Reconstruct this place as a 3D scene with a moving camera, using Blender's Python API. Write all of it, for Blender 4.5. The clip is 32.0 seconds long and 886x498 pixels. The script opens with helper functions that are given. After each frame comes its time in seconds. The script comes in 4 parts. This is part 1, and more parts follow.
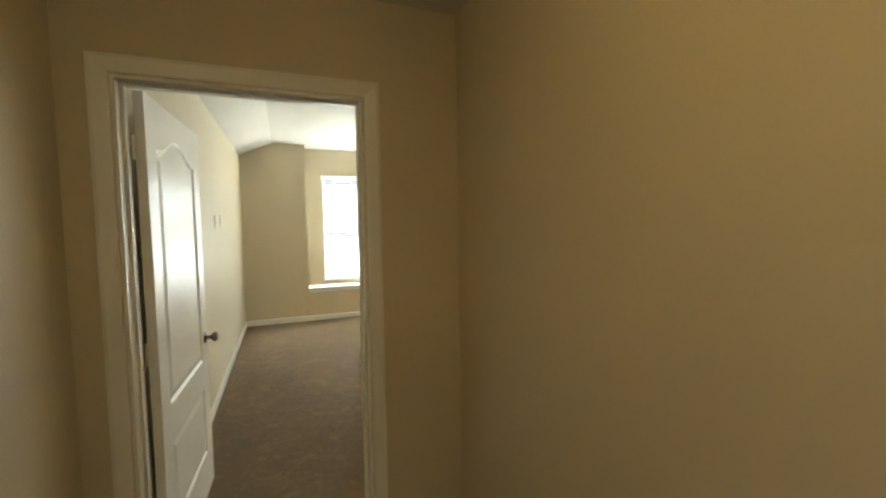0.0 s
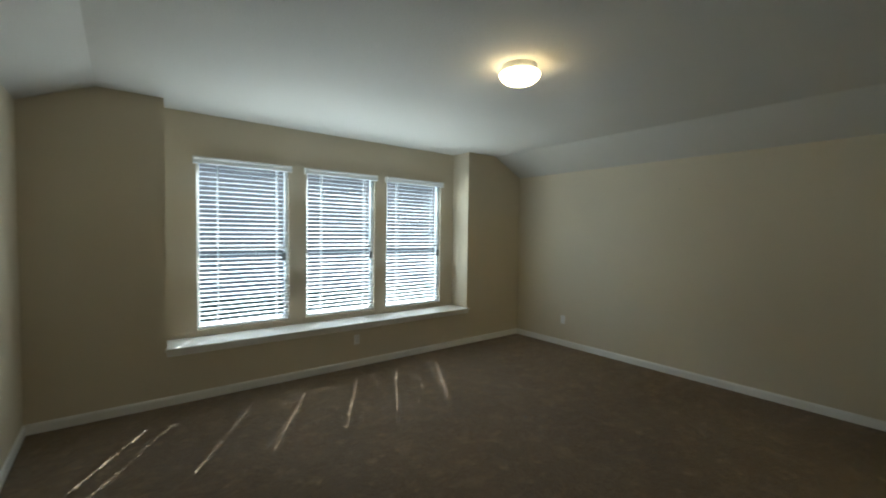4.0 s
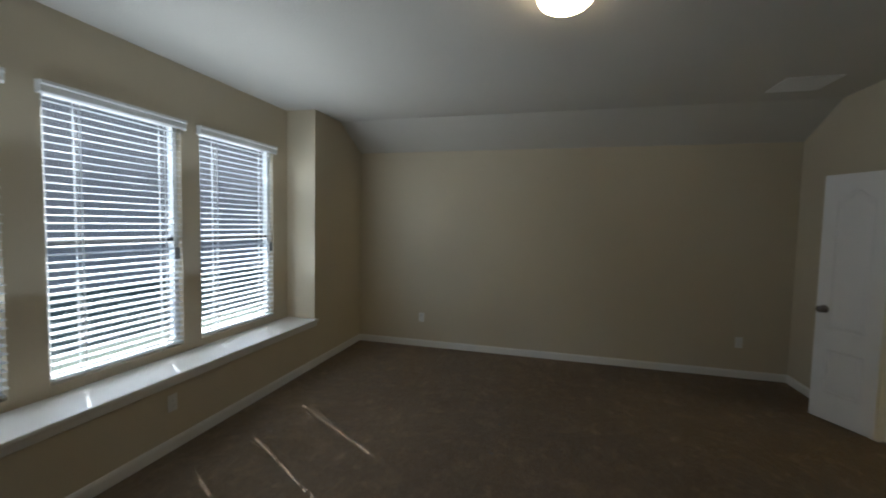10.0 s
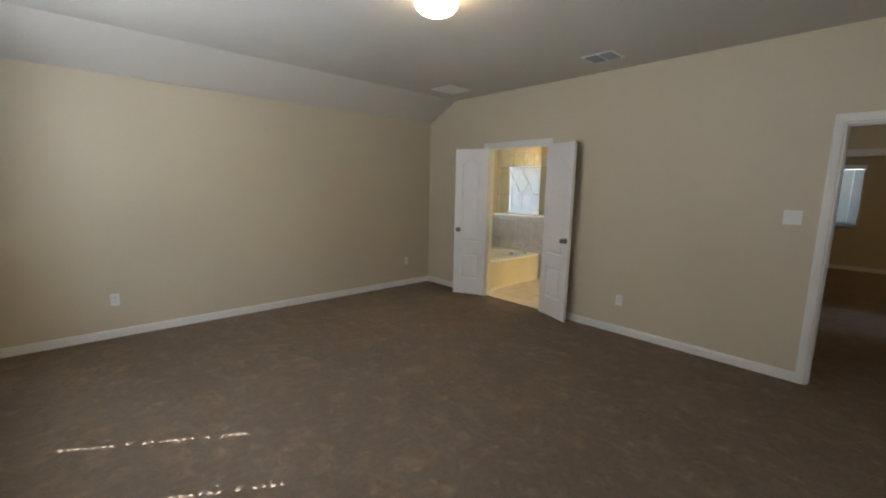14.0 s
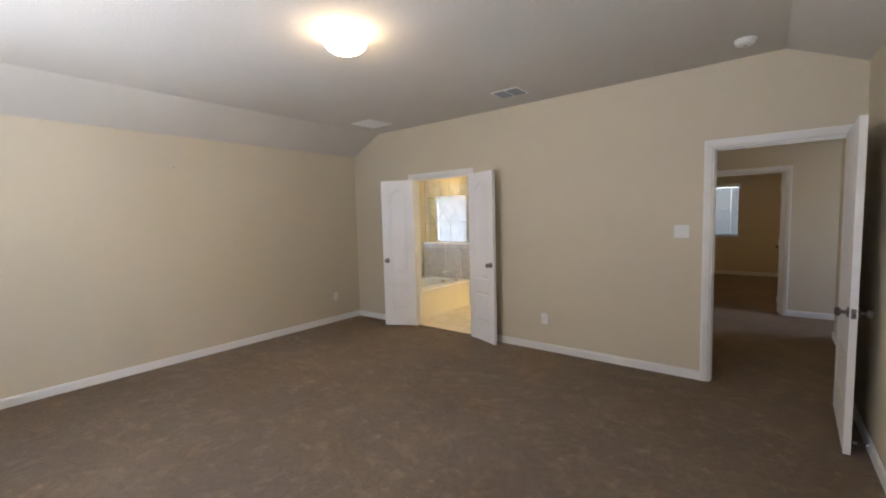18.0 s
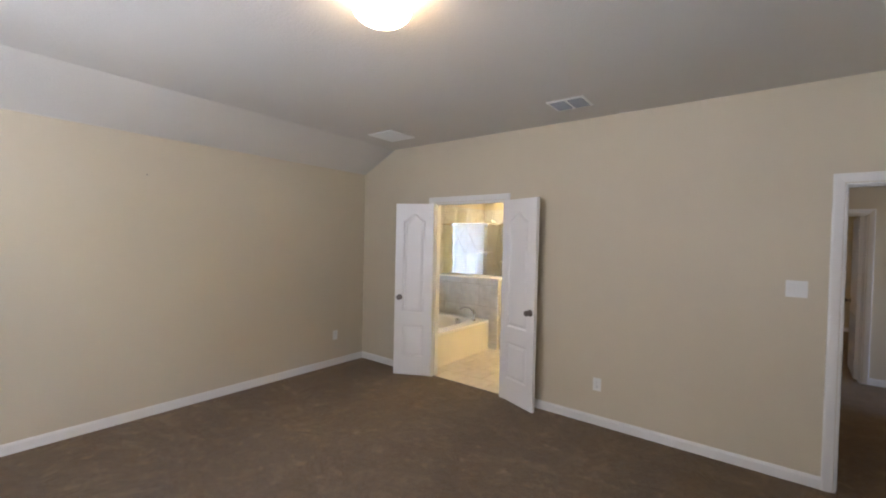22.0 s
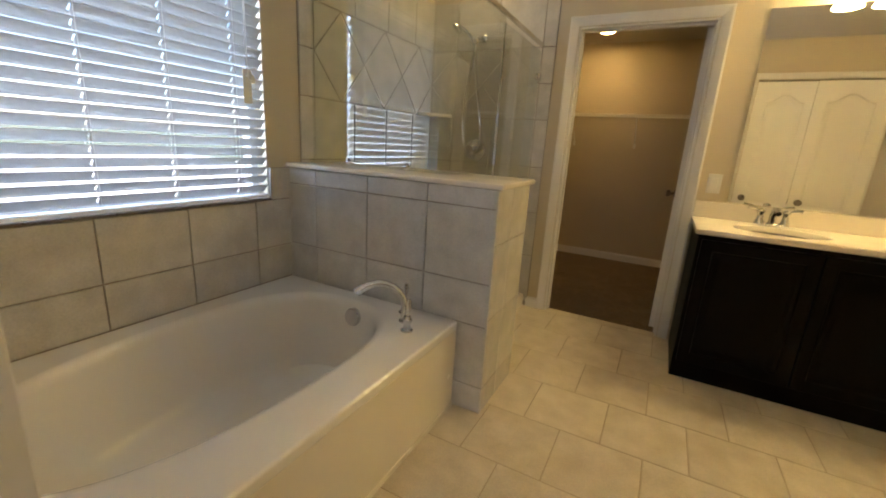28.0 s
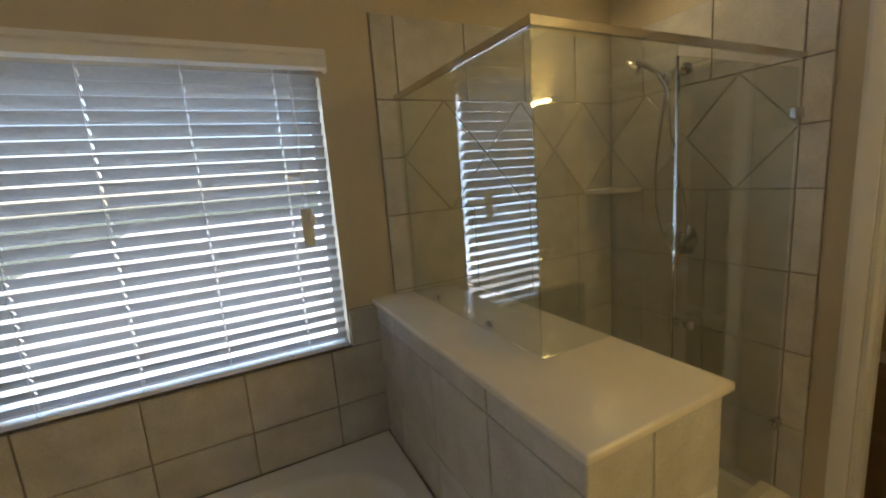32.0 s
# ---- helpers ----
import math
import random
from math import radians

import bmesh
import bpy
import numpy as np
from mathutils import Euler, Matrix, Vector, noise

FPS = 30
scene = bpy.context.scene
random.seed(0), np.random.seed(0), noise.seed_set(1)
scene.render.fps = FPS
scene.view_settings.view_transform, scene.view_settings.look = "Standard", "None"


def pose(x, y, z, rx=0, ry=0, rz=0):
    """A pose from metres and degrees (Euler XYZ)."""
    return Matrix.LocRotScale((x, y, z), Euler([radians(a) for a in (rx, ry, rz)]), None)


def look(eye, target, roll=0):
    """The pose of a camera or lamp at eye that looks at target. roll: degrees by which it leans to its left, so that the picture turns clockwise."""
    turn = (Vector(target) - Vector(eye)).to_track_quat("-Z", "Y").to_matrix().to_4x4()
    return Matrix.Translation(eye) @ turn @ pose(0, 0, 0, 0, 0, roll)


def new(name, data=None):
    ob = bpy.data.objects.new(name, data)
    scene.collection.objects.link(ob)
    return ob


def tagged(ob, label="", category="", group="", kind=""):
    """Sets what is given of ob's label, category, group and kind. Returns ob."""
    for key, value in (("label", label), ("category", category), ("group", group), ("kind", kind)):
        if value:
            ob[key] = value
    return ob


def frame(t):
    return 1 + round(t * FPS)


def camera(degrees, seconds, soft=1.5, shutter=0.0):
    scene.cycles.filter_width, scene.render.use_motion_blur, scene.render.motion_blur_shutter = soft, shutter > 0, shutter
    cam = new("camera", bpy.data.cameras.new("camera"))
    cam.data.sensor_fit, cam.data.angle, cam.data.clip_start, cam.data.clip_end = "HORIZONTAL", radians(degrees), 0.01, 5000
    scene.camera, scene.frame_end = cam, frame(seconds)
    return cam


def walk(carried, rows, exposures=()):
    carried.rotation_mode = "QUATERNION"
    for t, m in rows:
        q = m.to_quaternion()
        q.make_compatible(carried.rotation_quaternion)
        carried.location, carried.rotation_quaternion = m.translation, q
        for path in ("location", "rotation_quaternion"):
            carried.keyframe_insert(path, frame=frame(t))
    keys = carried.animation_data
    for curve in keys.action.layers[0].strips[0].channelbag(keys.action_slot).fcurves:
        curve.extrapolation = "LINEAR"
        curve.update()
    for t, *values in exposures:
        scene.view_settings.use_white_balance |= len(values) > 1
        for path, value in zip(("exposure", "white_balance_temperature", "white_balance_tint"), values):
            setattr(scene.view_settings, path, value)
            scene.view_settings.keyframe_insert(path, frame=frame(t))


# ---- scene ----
cam = camera(94.5, 32.0, soft=1.9, shutter=0.3)
PATH = [
    (0, (0.589, -1.867, 1.521), (1.307, -0.005, 1.391), -0.8),
    (0.5, (0.585, -1.521, 1.514), (1.084, 0.407, 1.331), 0.6),
    (1, (0.55, -1.177, 1.553), (1.071, 0.748, 1.402), 0.0),
    (1.5, (0.568, -0.84, 1.559), (1.014, 1.107, 1.444), -0.1),
    (2, (0.552, -0.525, 1.538), (0.996, 1.423, 1.446), 0.5),
    (2.5, (0.537, -0.233, 1.635), (1.243, 1.637, 1.574), 0.1),
    (3, (0.61, 0.035, 1.594), (1.391, 1.875, 1.541), 0.2),
    (3.5, (0.641, 0.269, 1.593), (1.661, 1.987, 1.497), 0.5),
    (4, (0.609, 0.473, 1.598), (1.844, 2.044, 1.517), 0.8),
    (4.5, (0.6, 0.543, 1.504), (2.017, 1.95, 1.39), 3.2),
    (6.5, (0.563, 0.588, 1.532), (1.943, 2.033, 1.438), 1.9),
    (7, (0.588, 0.592, 1.496), (1.957, 2.046, 1.378), 2.2),
    (7.5, (0.6, 0.761, 1.486), (1.967, 2.207, 1.289), 3.7),
    (8, (0.633, 1.103, 1.503), (1.959, 2.591, 1.337), 3.3),
    (8.5, (0.599, 1.437, 1.524), (2.056, 2.803, 1.412), 2.5),
    (9, (0.606, 1.75, 1.527), (2.265, 2.86, 1.396), 2.2),
    (9.5, (0.627, 2.108, 1.544), (2.414, 2.998, 1.423), 2.7),
    (10, (0.629, 2.416, 1.563), (2.559, 2.925, 1.444), 1.2),
    (10.5, (0.682, 2.786, 1.591), (2.672, 2.932, 1.445), 1.9),
    (11, (0.739, 3.105, 1.644), (2.732, 2.996, 1.52), 1.5),
    (11.5, (0.795, 3.475, 1.626), (2.739, 3.029, 1.478), -0.7),
    (12, (0.891, 3.816, 1.619), (2.791, 3.199, 1.523), -2.3),
    (12.5, (0.912, 4.153, 1.613), (2.708, 3.276, 1.547), -0.4),
    (13, (0.819, 4.245, 1.534), (2.441, 3.093, 1.323), 2.7),
    (13.5, (0.663, 4.192, 1.527), (2.217, 2.969, 1.231), 2.5),
    (14, (0.624, 4.266, 1.519), (2.075, 2.923, 1.218), 1.2),
    (14.5, (0.6, 4.281, 1.525), (1.967, 2.85, 1.24), 0.0),
    (15, (0.61, 4.261, 1.503), (1.892, 2.748, 1.246), 0.2),
    (15.5, (0.606, 4.226, 1.488), (1.861, 2.686, 1.259), -0.8),
    (17.5, (0.545, 4.239, 1.494), (1.735, 2.638, 1.351), -1.2),
    (18, (0.551, 4.21, 1.516), (1.785, 2.644, 1.361), -1.5),
    (18.5, (0.567, 4.251, 1.506), (1.84, 2.713, 1.38), -1.2),
    (19, (0.569, 4.269, 1.517), (1.839, 2.727, 1.422), -1.4),
    (19.5, (0.576, 4.282, 1.521), (1.849, 2.742, 1.431), -1.2),
    (20, (0.586, 4.274, 1.531), (1.873, 2.746, 1.432), -1.0),
    (20.5, (0.683, 4.255, 1.507), (2.001, 2.757, 1.366), -0.3),
    (21, (0.888, 4.207, 1.579), (2.162, 2.666, 1.571), -2.2),
    (21.5, (1.118, 3.966, 1.553), (2.282, 2.344, 1.439), -1.8),
    (22, (1.343, 3.719, 1.613), (2.568, 2.138, 1.57), 1.3),
    (22.5, (1.642, 3.393, 1.658), (2.878, 1.825, 1.544), -0.4),
    (23, (1.918, 3.051, 1.604), (3.017, 1.387, 1.46), 0.2),
    (23.5, (2.24, 2.699, 1.547), (3.247, 0.974, 1.449), 0.5),
    (24, (2.504, 2.308, 1.554), (3.432, 0.542, 1.406), -0.4),
    (24.5, (2.72, 1.921, 1.566), (3.763, 0.23, 1.335), -0.5),
    (25, (2.945, 1.607, 1.561), (3.921, -0.12, 1.303), -0.0),
    (25.5, (3.176, 1.223, 1.624), (4.064, -0.535, 1.276), 3.1),
    (27.5, (3.729, 0.17, 1.258), (4.551, -1.593, 0.795), 4.8),
    (28, (3.81, 0.001, 1.197), (4.703, -1.718, 0.7), 3.5),
    (28.5, (3.882, -0.128, 1.128), (4.83, -1.792, 0.549), 3.0),
    (29, (3.952, -0.202, 1.096), (4.989, -1.804, 0.499), 2.3),
    (29.5, (3.993, -0.263, 1.137), (5.084, -1.804, 0.477), 1.7),
    (30, (3.997, -0.365, 1.232), (5.156, -1.857, 0.576), -0.3),
    (30.5, (3.972, -0.519, 1.319), (5.309, -1.868, 0.693), -3.1),
    (31, (3.978, -0.709, 1.389), (5.488, -1.904, 0.845), -5.7),
    (31.5, (3.954, -0.887, 1.458), (5.618, -1.918, 1.048), -6.5),
    (32, (3.897, -1.055, 1.544), (5.658, -1.94, 1.202), -4.4),
]
EXPOSURES = [(0, 4.55, 6550, -4), (1, 4.4, 6150, -5), (2, 4.1, 6000, -6), (3, 3.15, 5900, -5), (4, 2.62, 5600, -3), (7, 2.48, 5600, 1), (9, 2.15, 5600, 4), (11, 2.1, 5600, 6), (12, 2.68, 5500, 7), (13, 3.0, 5800, 8), (15, 3.8, 5700, 13), (19, 3.98, 5800, 17), (23, 3.95, 5600, 18), (25, 3.57, 5800, 17), (27.5, 2.85, 6050, 16), (29, 2.74, 6000, 16), (30, 2.66, 6050, 15), (31, 2.35, 6100, 14), (32, 1.95, 6150, 14)]
walk(cam, [(t, look(eye, target, roll)) for t, eye, target, roll in PATH], EXPOSURES)

# ---- light ----
SUN = Vector((0.515 * 0.675, 0.857 * 0.675, 0.738)).normalized()
world = bpy.data.worlds.new("sky")
scene.world = world
world.use_nodes = True
wn = world.node_tree
sky = wn.nodes.new("ShaderNodeTexSky")
sky.sky_type, sky.sun_disc = "NISHITA", False
sky.sun_elevation, sky.sun_rotation = math.asin(SUN.z), math.atan2(SUN.x, SUN.y)
wn.links.new(sky.outputs[0], wn.nodes["Background"].inputs[0])
wn.nodes["Background"].inputs[1].default_value = 0.12
sun = new("sun", bpy.data.lights.new("sun", "SUN"))
sun.data.energy, sun.data.angle, sun.data.color = 5.0, radians(0.30), (1.0, 0.97, 0.93)
sun.matrix_world = look(SUN * 30, (0, 0, 0))

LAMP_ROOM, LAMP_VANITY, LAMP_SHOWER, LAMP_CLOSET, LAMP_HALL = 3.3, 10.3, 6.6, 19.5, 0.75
WARM = (1.0, 0.72, 0.40)


def window_light(name, w, h, energy, m, color=(0.90, 0.95, 1.0)):
    """Stands in for the sky's light in a window opening; shines along its local -z."""
    l = new(name, bpy.data.lights.new(name, "AREA"))
    l.data.shape, l.data.size, l.data.size_y, l.data.energy, l.data.color = "RECTANGLE", w, h, energy, color
    l.matrix_world = m
    return l


for x in (1.65, 2.7425, 3.8125):
    for z in (1.02, 1.84):
        window_light("sky_light", 0.84, 0.74, 0.72, look((x, 5.08, z), (x, 2.0, z + 4.2)))
window_light("sky_light", 2.2, 1.3, 15.0, look((5.93, -0.845, 1.50), (5.1, -0.845, 1.15)), (0.62, 0.79, 1.0))
window_light("sky_light", 0.8, 1.10, 0.8, look((1.49, -7.61, 1.51), (1.49, 0, 1.51)))
window_light("sky_light", 0.75, 1.2, 1.1, look((-2.40, -2.8, 1.45), (0, -2.8, 1.45)), (0.72, 0.76, 1.0))

# ---- materials ----
def nodes_of(name):
    m = bpy.data.materials.new(name)
    m.use_nodes = True
    nt = m.node_tree
    return m, nt, nt.nodes["Principled BSDF"]


def noise_tex(nt, scale, detail=3.0, rough=0.5, stretch=None, coord="Object"):
    tc = nt.nodes.new("ShaderNodeTexCoord")
    n = nt.nodes.new("ShaderNodeTexNoise")
    n.inputs["Scale"].default_value = scale
    n.inputs["Detail"].default_value = detail
    n.inputs["Roughness"].default_value = rough
    if stretch:
        mp = nt.nodes.new("ShaderNodeMapping")
        mp.inputs["Scale"].default_value = stretch
        nt.links.new(tc.outputs[coord], mp.inputs[0])
        nt.links.new(mp.outputs[0], n.inputs["Vector"])
    else:
        nt.links.new(tc.outputs[coord], n.inputs["Vector"])
    return n


def ramp(nt, source, a, b, lo=0.3, hi=0.7):
    r = nt.nodes.new("ShaderNodeValToRGB")
    r.color_ramp.elements[0].position, r.color_ramp.elements[1].position = lo, hi
    r.color_ramp.elements[0].color, r.color_ramp.elements[1].color = (*a, 1), (*b, 1)
    nt.links.new(source, r.inputs[0])
    return r


def mix(nt, a, b, fac, mode="MIX"):
    m = nt.nodes.new("ShaderNodeMix")
    m.data_type, m.blend_type = "RGBA", mode
    for val, sock in ((fac, m.inputs[0]), (a, m.inputs[6]), (b, m.inputs[7])):
        if isinstance(val, (int, float)):
            sock.default_value = val
        elif isinstance(val, tuple):
            sock.default_value = (*val, 1)
        else:
            nt.links.new(val, sock)
    return m.outputs[2]


def bump(nt, bsdf, heights, strength, distance):
    total = heights[0]
    for h in heights[1:]:
        ad = nt.nodes.new("ShaderNodeMath")
        ad.operation = "ADD"
        nt.links.new(total, ad.inputs[0])
        nt.links.new(h, ad.inputs[1])
        total = ad.outputs[0]
    b = nt.nodes.new("ShaderNodeBump")
    b.inputs["Strength"].default_value, b.inputs["Distance"].default_value = strength, distance
    nt.links.new(total, b.inputs["Height"])
    nt.links.new(b.outputs[0], bsdf.inputs["Normal"])


def paint(name, col, rough=0.6, fine=180.0, coarse=1.3, var=0.05, strength=0.25, dist=0.002, rand=0.0, spec=0.5):
    """Painted or plain surface: base colour with slow stains, fine relief, slightly uneven gloss."""
    m, nt, b = nodes_of(name)
    big = noise_tex(nt, coarse, 4)
    small = noise_tex(nt, fine, 2)
    lo, hi = tuple(c * (1 - var) for c in col), tuple(min(1, c * (1 + var)) for c in col)
    c = ramp(nt, big.outputs[0], lo, hi).outputs[0]
    if rand:
        info = nt.nodes.new("ShaderNodeObjectInfo")
        r = ramp(nt, info.outputs["Random"], (1 - rand,) * 3, (1, 1, 1), 0, 1)
        c = mix(nt, c, r.outputs[0], 1.0, "MULTIPLY")
    nt.links.new(c, b.inputs["Base Color"])
    rr = nt.nodes.new("ShaderNodeMapRange")
    rr.inputs["To Min"].default_value, rr.inputs["To Max"].default_value = max(0.02, rough - 0.06), min(1, rough + 0.06)
    nt.links.new(big.outputs[0], rr.inputs[0])
    nt.links.new(rr.outputs[0], b.inputs["Roughness"])
    b.inputs["Specular IOR Level"].default_value = spec
    bump(nt, b, [small.outputs[0]], strength, dist)
    return m


def metal(name, col, rough):
    m, nt, b = nodes_of(name)
    n = noise_tex(nt, 40, 3)
    rr = nt.nodes.new("ShaderNodeMapRange")
    rr.inputs["To Min"].default_value, rr.inputs["To Max"].default_value = rough * 0.7, rough * 1.4
    nt.links.new(n.outputs[0], rr.inputs[0])
    nt.links.new(rr.outputs[0], b.inputs["Roughness"])
    b.inputs["Base Color"].default_value = (*col, 1)
    b.inputs["Metallic"].default_value = 1
    return m


def glow(name, col, strength):
    m, nt, b = nodes_of(name)
    b.inputs["Base Color"].default_value = (0.9, 0.88, 0.82, 1)
    b.inputs["Roughness"].default_value = 0.3
    b.inputs["Emission Color"].default_value = (*col, 1)
    b.inputs["Emission Strength"].default_value = strength
    return m


def glass(name, tint, gloss=1.0):
    m, nt, b = nodes_of(name)
    nt.nodes.remove(b)
    tr, gl = nt.nodes.new("ShaderNodeBsdfTransparent"), nt.nodes.new("ShaderNodeBsdfGlossy")
    lw, ms = nt.nodes.new("ShaderNodeLayerWeight"), nt.nodes.new("ShaderNodeMixShader")
    lw.inputs[0].default_value = 0.5
    pw, fr = nt.nodes.new("ShaderNodeMath"), nt.nodes.new("ShaderNodeMath")
    pw.operation, fr.operation = "POWER", "MULTIPLY_ADD"
    pw.inputs[1].default_value, fr.inputs[1].default_value, fr.inputs[2].default_value = 4.0, 0.95, 0.045 * gloss
    nt.links.new(lw.outputs["Facing"], pw.inputs[0])
    nt.links.new(pw.outputs[0], fr.inputs[0])
    tr.inputs[0].default_value = (*tint, 1)
    gl.inputs["Roughness"].default_value = 0.01
    nt.links.new(fr.outputs[0], ms.inputs[0])
    nt.links.new(tr.outputs[0], ms.inputs[1])
    nt.links.new(gl.outputs[0], ms.inputs[2])
    nt.links.new(ms.outputs[0], nt.nodes["Material Output"].inputs[0])
    return m


def carpet_material():
    """Cut pile: short clumps, and a few brushed patches where the pile lies the other way."""
    m, nt, b = nodes_of("carpet_pile")
    patches = noise_tex(nt, 1.5, 4, 0.6)
    scuffs = noise_tex(nt, 6.5, 5, 0.62)
    marks = noise_tex(nt, 13.0, 4, 0.6)
    small = noise_tex(nt, 24.0, 5, 0.7)
    clump = noise_tex(nt, 55, 4, 0.7)
    tuft = noise_tex(nt, 140, 3, 0.7)
    fibre = noise_tex(nt, 620, 2, 0.6)
    c = ramp(nt, patches.outputs[0], (0.220, 0.146, 0.074), (0.278, 0.188, 0.098), 0.35, 0.68).outputs[0]
    c = mix(nt, c, ramp(nt, scuffs.outputs[0], (0.93, 0.93, 0.92), (1.44, 1.43, 1.43), 0.50, 0.74).outputs[0], 1.0, "MULTIPLY")
    c = mix(nt, c, ramp(nt, marks.outputs[0], (0.97, 0.97, 0.97), (1.50, 1.50, 1.52), 0.60, 0.78).outputs[0], 1.0, "MULTIPLY")
    c = mix(nt, c, ramp(nt, small.outputs[0], (0.84, 0.84, 0.83), (1.16, 1.16, 1.16), 0.38, 0.66).outputs[0], 1.0, "MULTIPLY")
    c = mix(nt, c, ramp(nt, clump.outputs[0], (0.88, 0.87, 0.86), (1.11, 1.11, 1.11), 0.36, 0.66).outputs[0], 1.0, "MULTIPLY")
    c = mix(nt, c, ramp(nt, tuft.outputs[0], (0.82, 0.81, 0.80), (1.14, 1.14, 1.14), 0.34, 0.68).outputs[0], 1.0, "MULTIPLY")
    nt.links.new(c, b.inputs["Base Color"])
    b.inputs["Roughness"].default_value = 0.95
    b.inputs["Specular IOR Level"].default_value = 0.1
    b.inputs["Sheen Weight"].default_value = 0.25
    bump(nt, b, [tuft.outputs[0], fibre.outputs[0], small.outputs[0], clump.outputs[0]], 0.9, 0.012)
    return m


def tile_material(name, lo, hi, rough):
    """Glazed ceramic: cloudy mottling that differs from piece to piece."""
    m, nt, b = nodes_of(name)
    info = nt.nodes.new("ShaderNodeObjectInfo")
    tc, ad = nt.nodes.new("ShaderNodeTexCoord"), nt.nodes.new("ShaderNodeVectorMath")
    sc = nt.nodes.new("ShaderNodeVectorMath")
    sc.operation = "SCALE"
    sc.inputs[0].default_value = (37, 91, 53)
    nt.links.new(info.outputs["Random"], sc.inputs["Scale"])
    nt.links.new(tc.outputs["Object"], ad.inputs[0])
    nt.links.new(sc.outputs[0], ad.inputs[1])
    n1, n2 = nt.nodes.new("ShaderNodeTexNoise"), nt.nodes.new("ShaderNodeTexNoise")
    for n, s, d in ((n1, 9, 6), (n2, 160, 3)):
        n.inputs["Scale"].default_value, n.inputs["Detail"].default_value = s, d
        nt.links.new(ad.outputs[0], n.inputs["Vector"])
    c = ramp(nt, n1.outputs[0], lo, hi, 0.32, 0.68).outputs[0]
    c = mix(nt, c, ramp(nt, n2.outputs[0], (0.9,) * 3, (1.05,) * 3).outputs[0], 1.0, "MULTIPLY")
    c = mix(nt, c, ramp(nt, info.outputs["Random"], (0.93,) * 3, (1.03,) * 3, 0, 1).outputs[0], 1.0, "MULTIPLY")
    nt.links.new(c, b.inputs["Base Color"])
    b.inputs["Roughness"].default_value = rough
    bump(nt, b, [n1.outputs[0]], 0.15, 0.003)
    return m


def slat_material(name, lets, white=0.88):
    """Vinyl slat, white unless set darker, that lets a little light through."""
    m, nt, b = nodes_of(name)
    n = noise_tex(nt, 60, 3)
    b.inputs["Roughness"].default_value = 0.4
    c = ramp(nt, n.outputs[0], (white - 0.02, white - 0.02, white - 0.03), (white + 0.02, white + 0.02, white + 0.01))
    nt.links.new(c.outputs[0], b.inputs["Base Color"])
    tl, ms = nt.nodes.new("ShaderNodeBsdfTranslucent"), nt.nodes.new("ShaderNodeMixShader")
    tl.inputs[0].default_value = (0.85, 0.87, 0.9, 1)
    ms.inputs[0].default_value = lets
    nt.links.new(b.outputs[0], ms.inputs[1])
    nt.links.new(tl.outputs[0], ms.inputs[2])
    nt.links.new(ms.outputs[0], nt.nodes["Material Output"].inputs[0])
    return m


WALL = paint("wall_paint_beige", (0.60, 0.524, 0.382), 0.55, 90, 0.8, 0.03, 0.35, 0.0025)
CEIL = paint("ceiling_paint", (0.60, 0.570, 0.505), 0.8, 70, 0.8, 0.03, 0.5, 0.004)
TRIM = paint("trim_white_paint", (0.78, 0.76, 0.72), 0.32, 60, 2.5, 0.03, 0.06, 0.001)
DOOR = paint("door_white_paint", (0.85, 0.83, 0.80), 0.34, 110, 2.5, 0.03, 0.10, 0.001)
CARPET = carpet_material()
TUB = paint("tub_acrylic", (0.86, 0.84, 0.80), 0.19, 30, 2, 0.02, 0.02, 0.001)
APRON = paint("tub_apron_acrylic", (0.82, 0.77, 0.66), 0.25, 60, 2, 0.03, 0.05, 0.001)
CAPSTONE = paint("cultured_marble", (0.83, 0.77, 0.66), 0.20, 40, 5, 0.05, 0.02, 0.001)
WTILE = tile_material("wall_tile_glaze", (0.57, 0.555, 0.52), (0.70, 0.68, 0.64), 0.26)
FTILE = tile_material("floor_tile_glaze", (0.58, 0.51, 0.40), (0.70, 0.63, 0.52), 0.32)
GROUT = paint("grout", (0.33, 0.29, 0.24), 0.9, 300, 6, 0.12, 0.5, 0.002)
FGROUT = paint("floor_grout", (0.45, 0.38, 0.28), 0.9, 300, 6, 0.12, 0.5, 0.002)
CHROME = metal("chrome", (0.66, 0.66, 0.68), 0.06)
NICKEL = metal("brushed_nickel", (0.24, 0.21, 0.19), 0.28)
BRASS = metal("header_metal", (0.66, 0.63, 0.57), 0.16)
DARKWOOD = paint("espresso_wood", (0.0045, 0.0030, 0.0024), 0.46, 60, 4, 0.25, 0.15, 0.001, spec=0.08)
ALMOND = paint("almond_plate_plastic", (0.62, 0.56, 0.45), 0.30, 80, 5, 0.02, 0.03, 0.0005)
PLASTIC = paint("white_plastic", (0.78, 0.77, 0.73), 0.35, 80, 5, 0.02, 0.03, 0.0005)
SLOT = paint("dark_slot", (0.05, 0.045, 0.04), 0.6)
VENTDARK = paint("vent_louver_grey", (0.30, 0.31, 0.32), 0.5, 80, 5, 0.03)
SLAT = slat_material("blind_slat_vinyl", 0.20)
# white slats coloured grey: the shade on their faces is in the colour
SHADE_SLAT = slat_material("blind_slat_shade_grey", 0.002, 0.40)
RAILGREY = paint("meeting_rail_grey", (0.10, 0.10, 0.10), 0.6)
PALE_GROUND = paint("pale_ground_slab", (0.48, 0.46, 0.43), 0.9, 25, 0.5, 0.10, 0.5, 0.01)
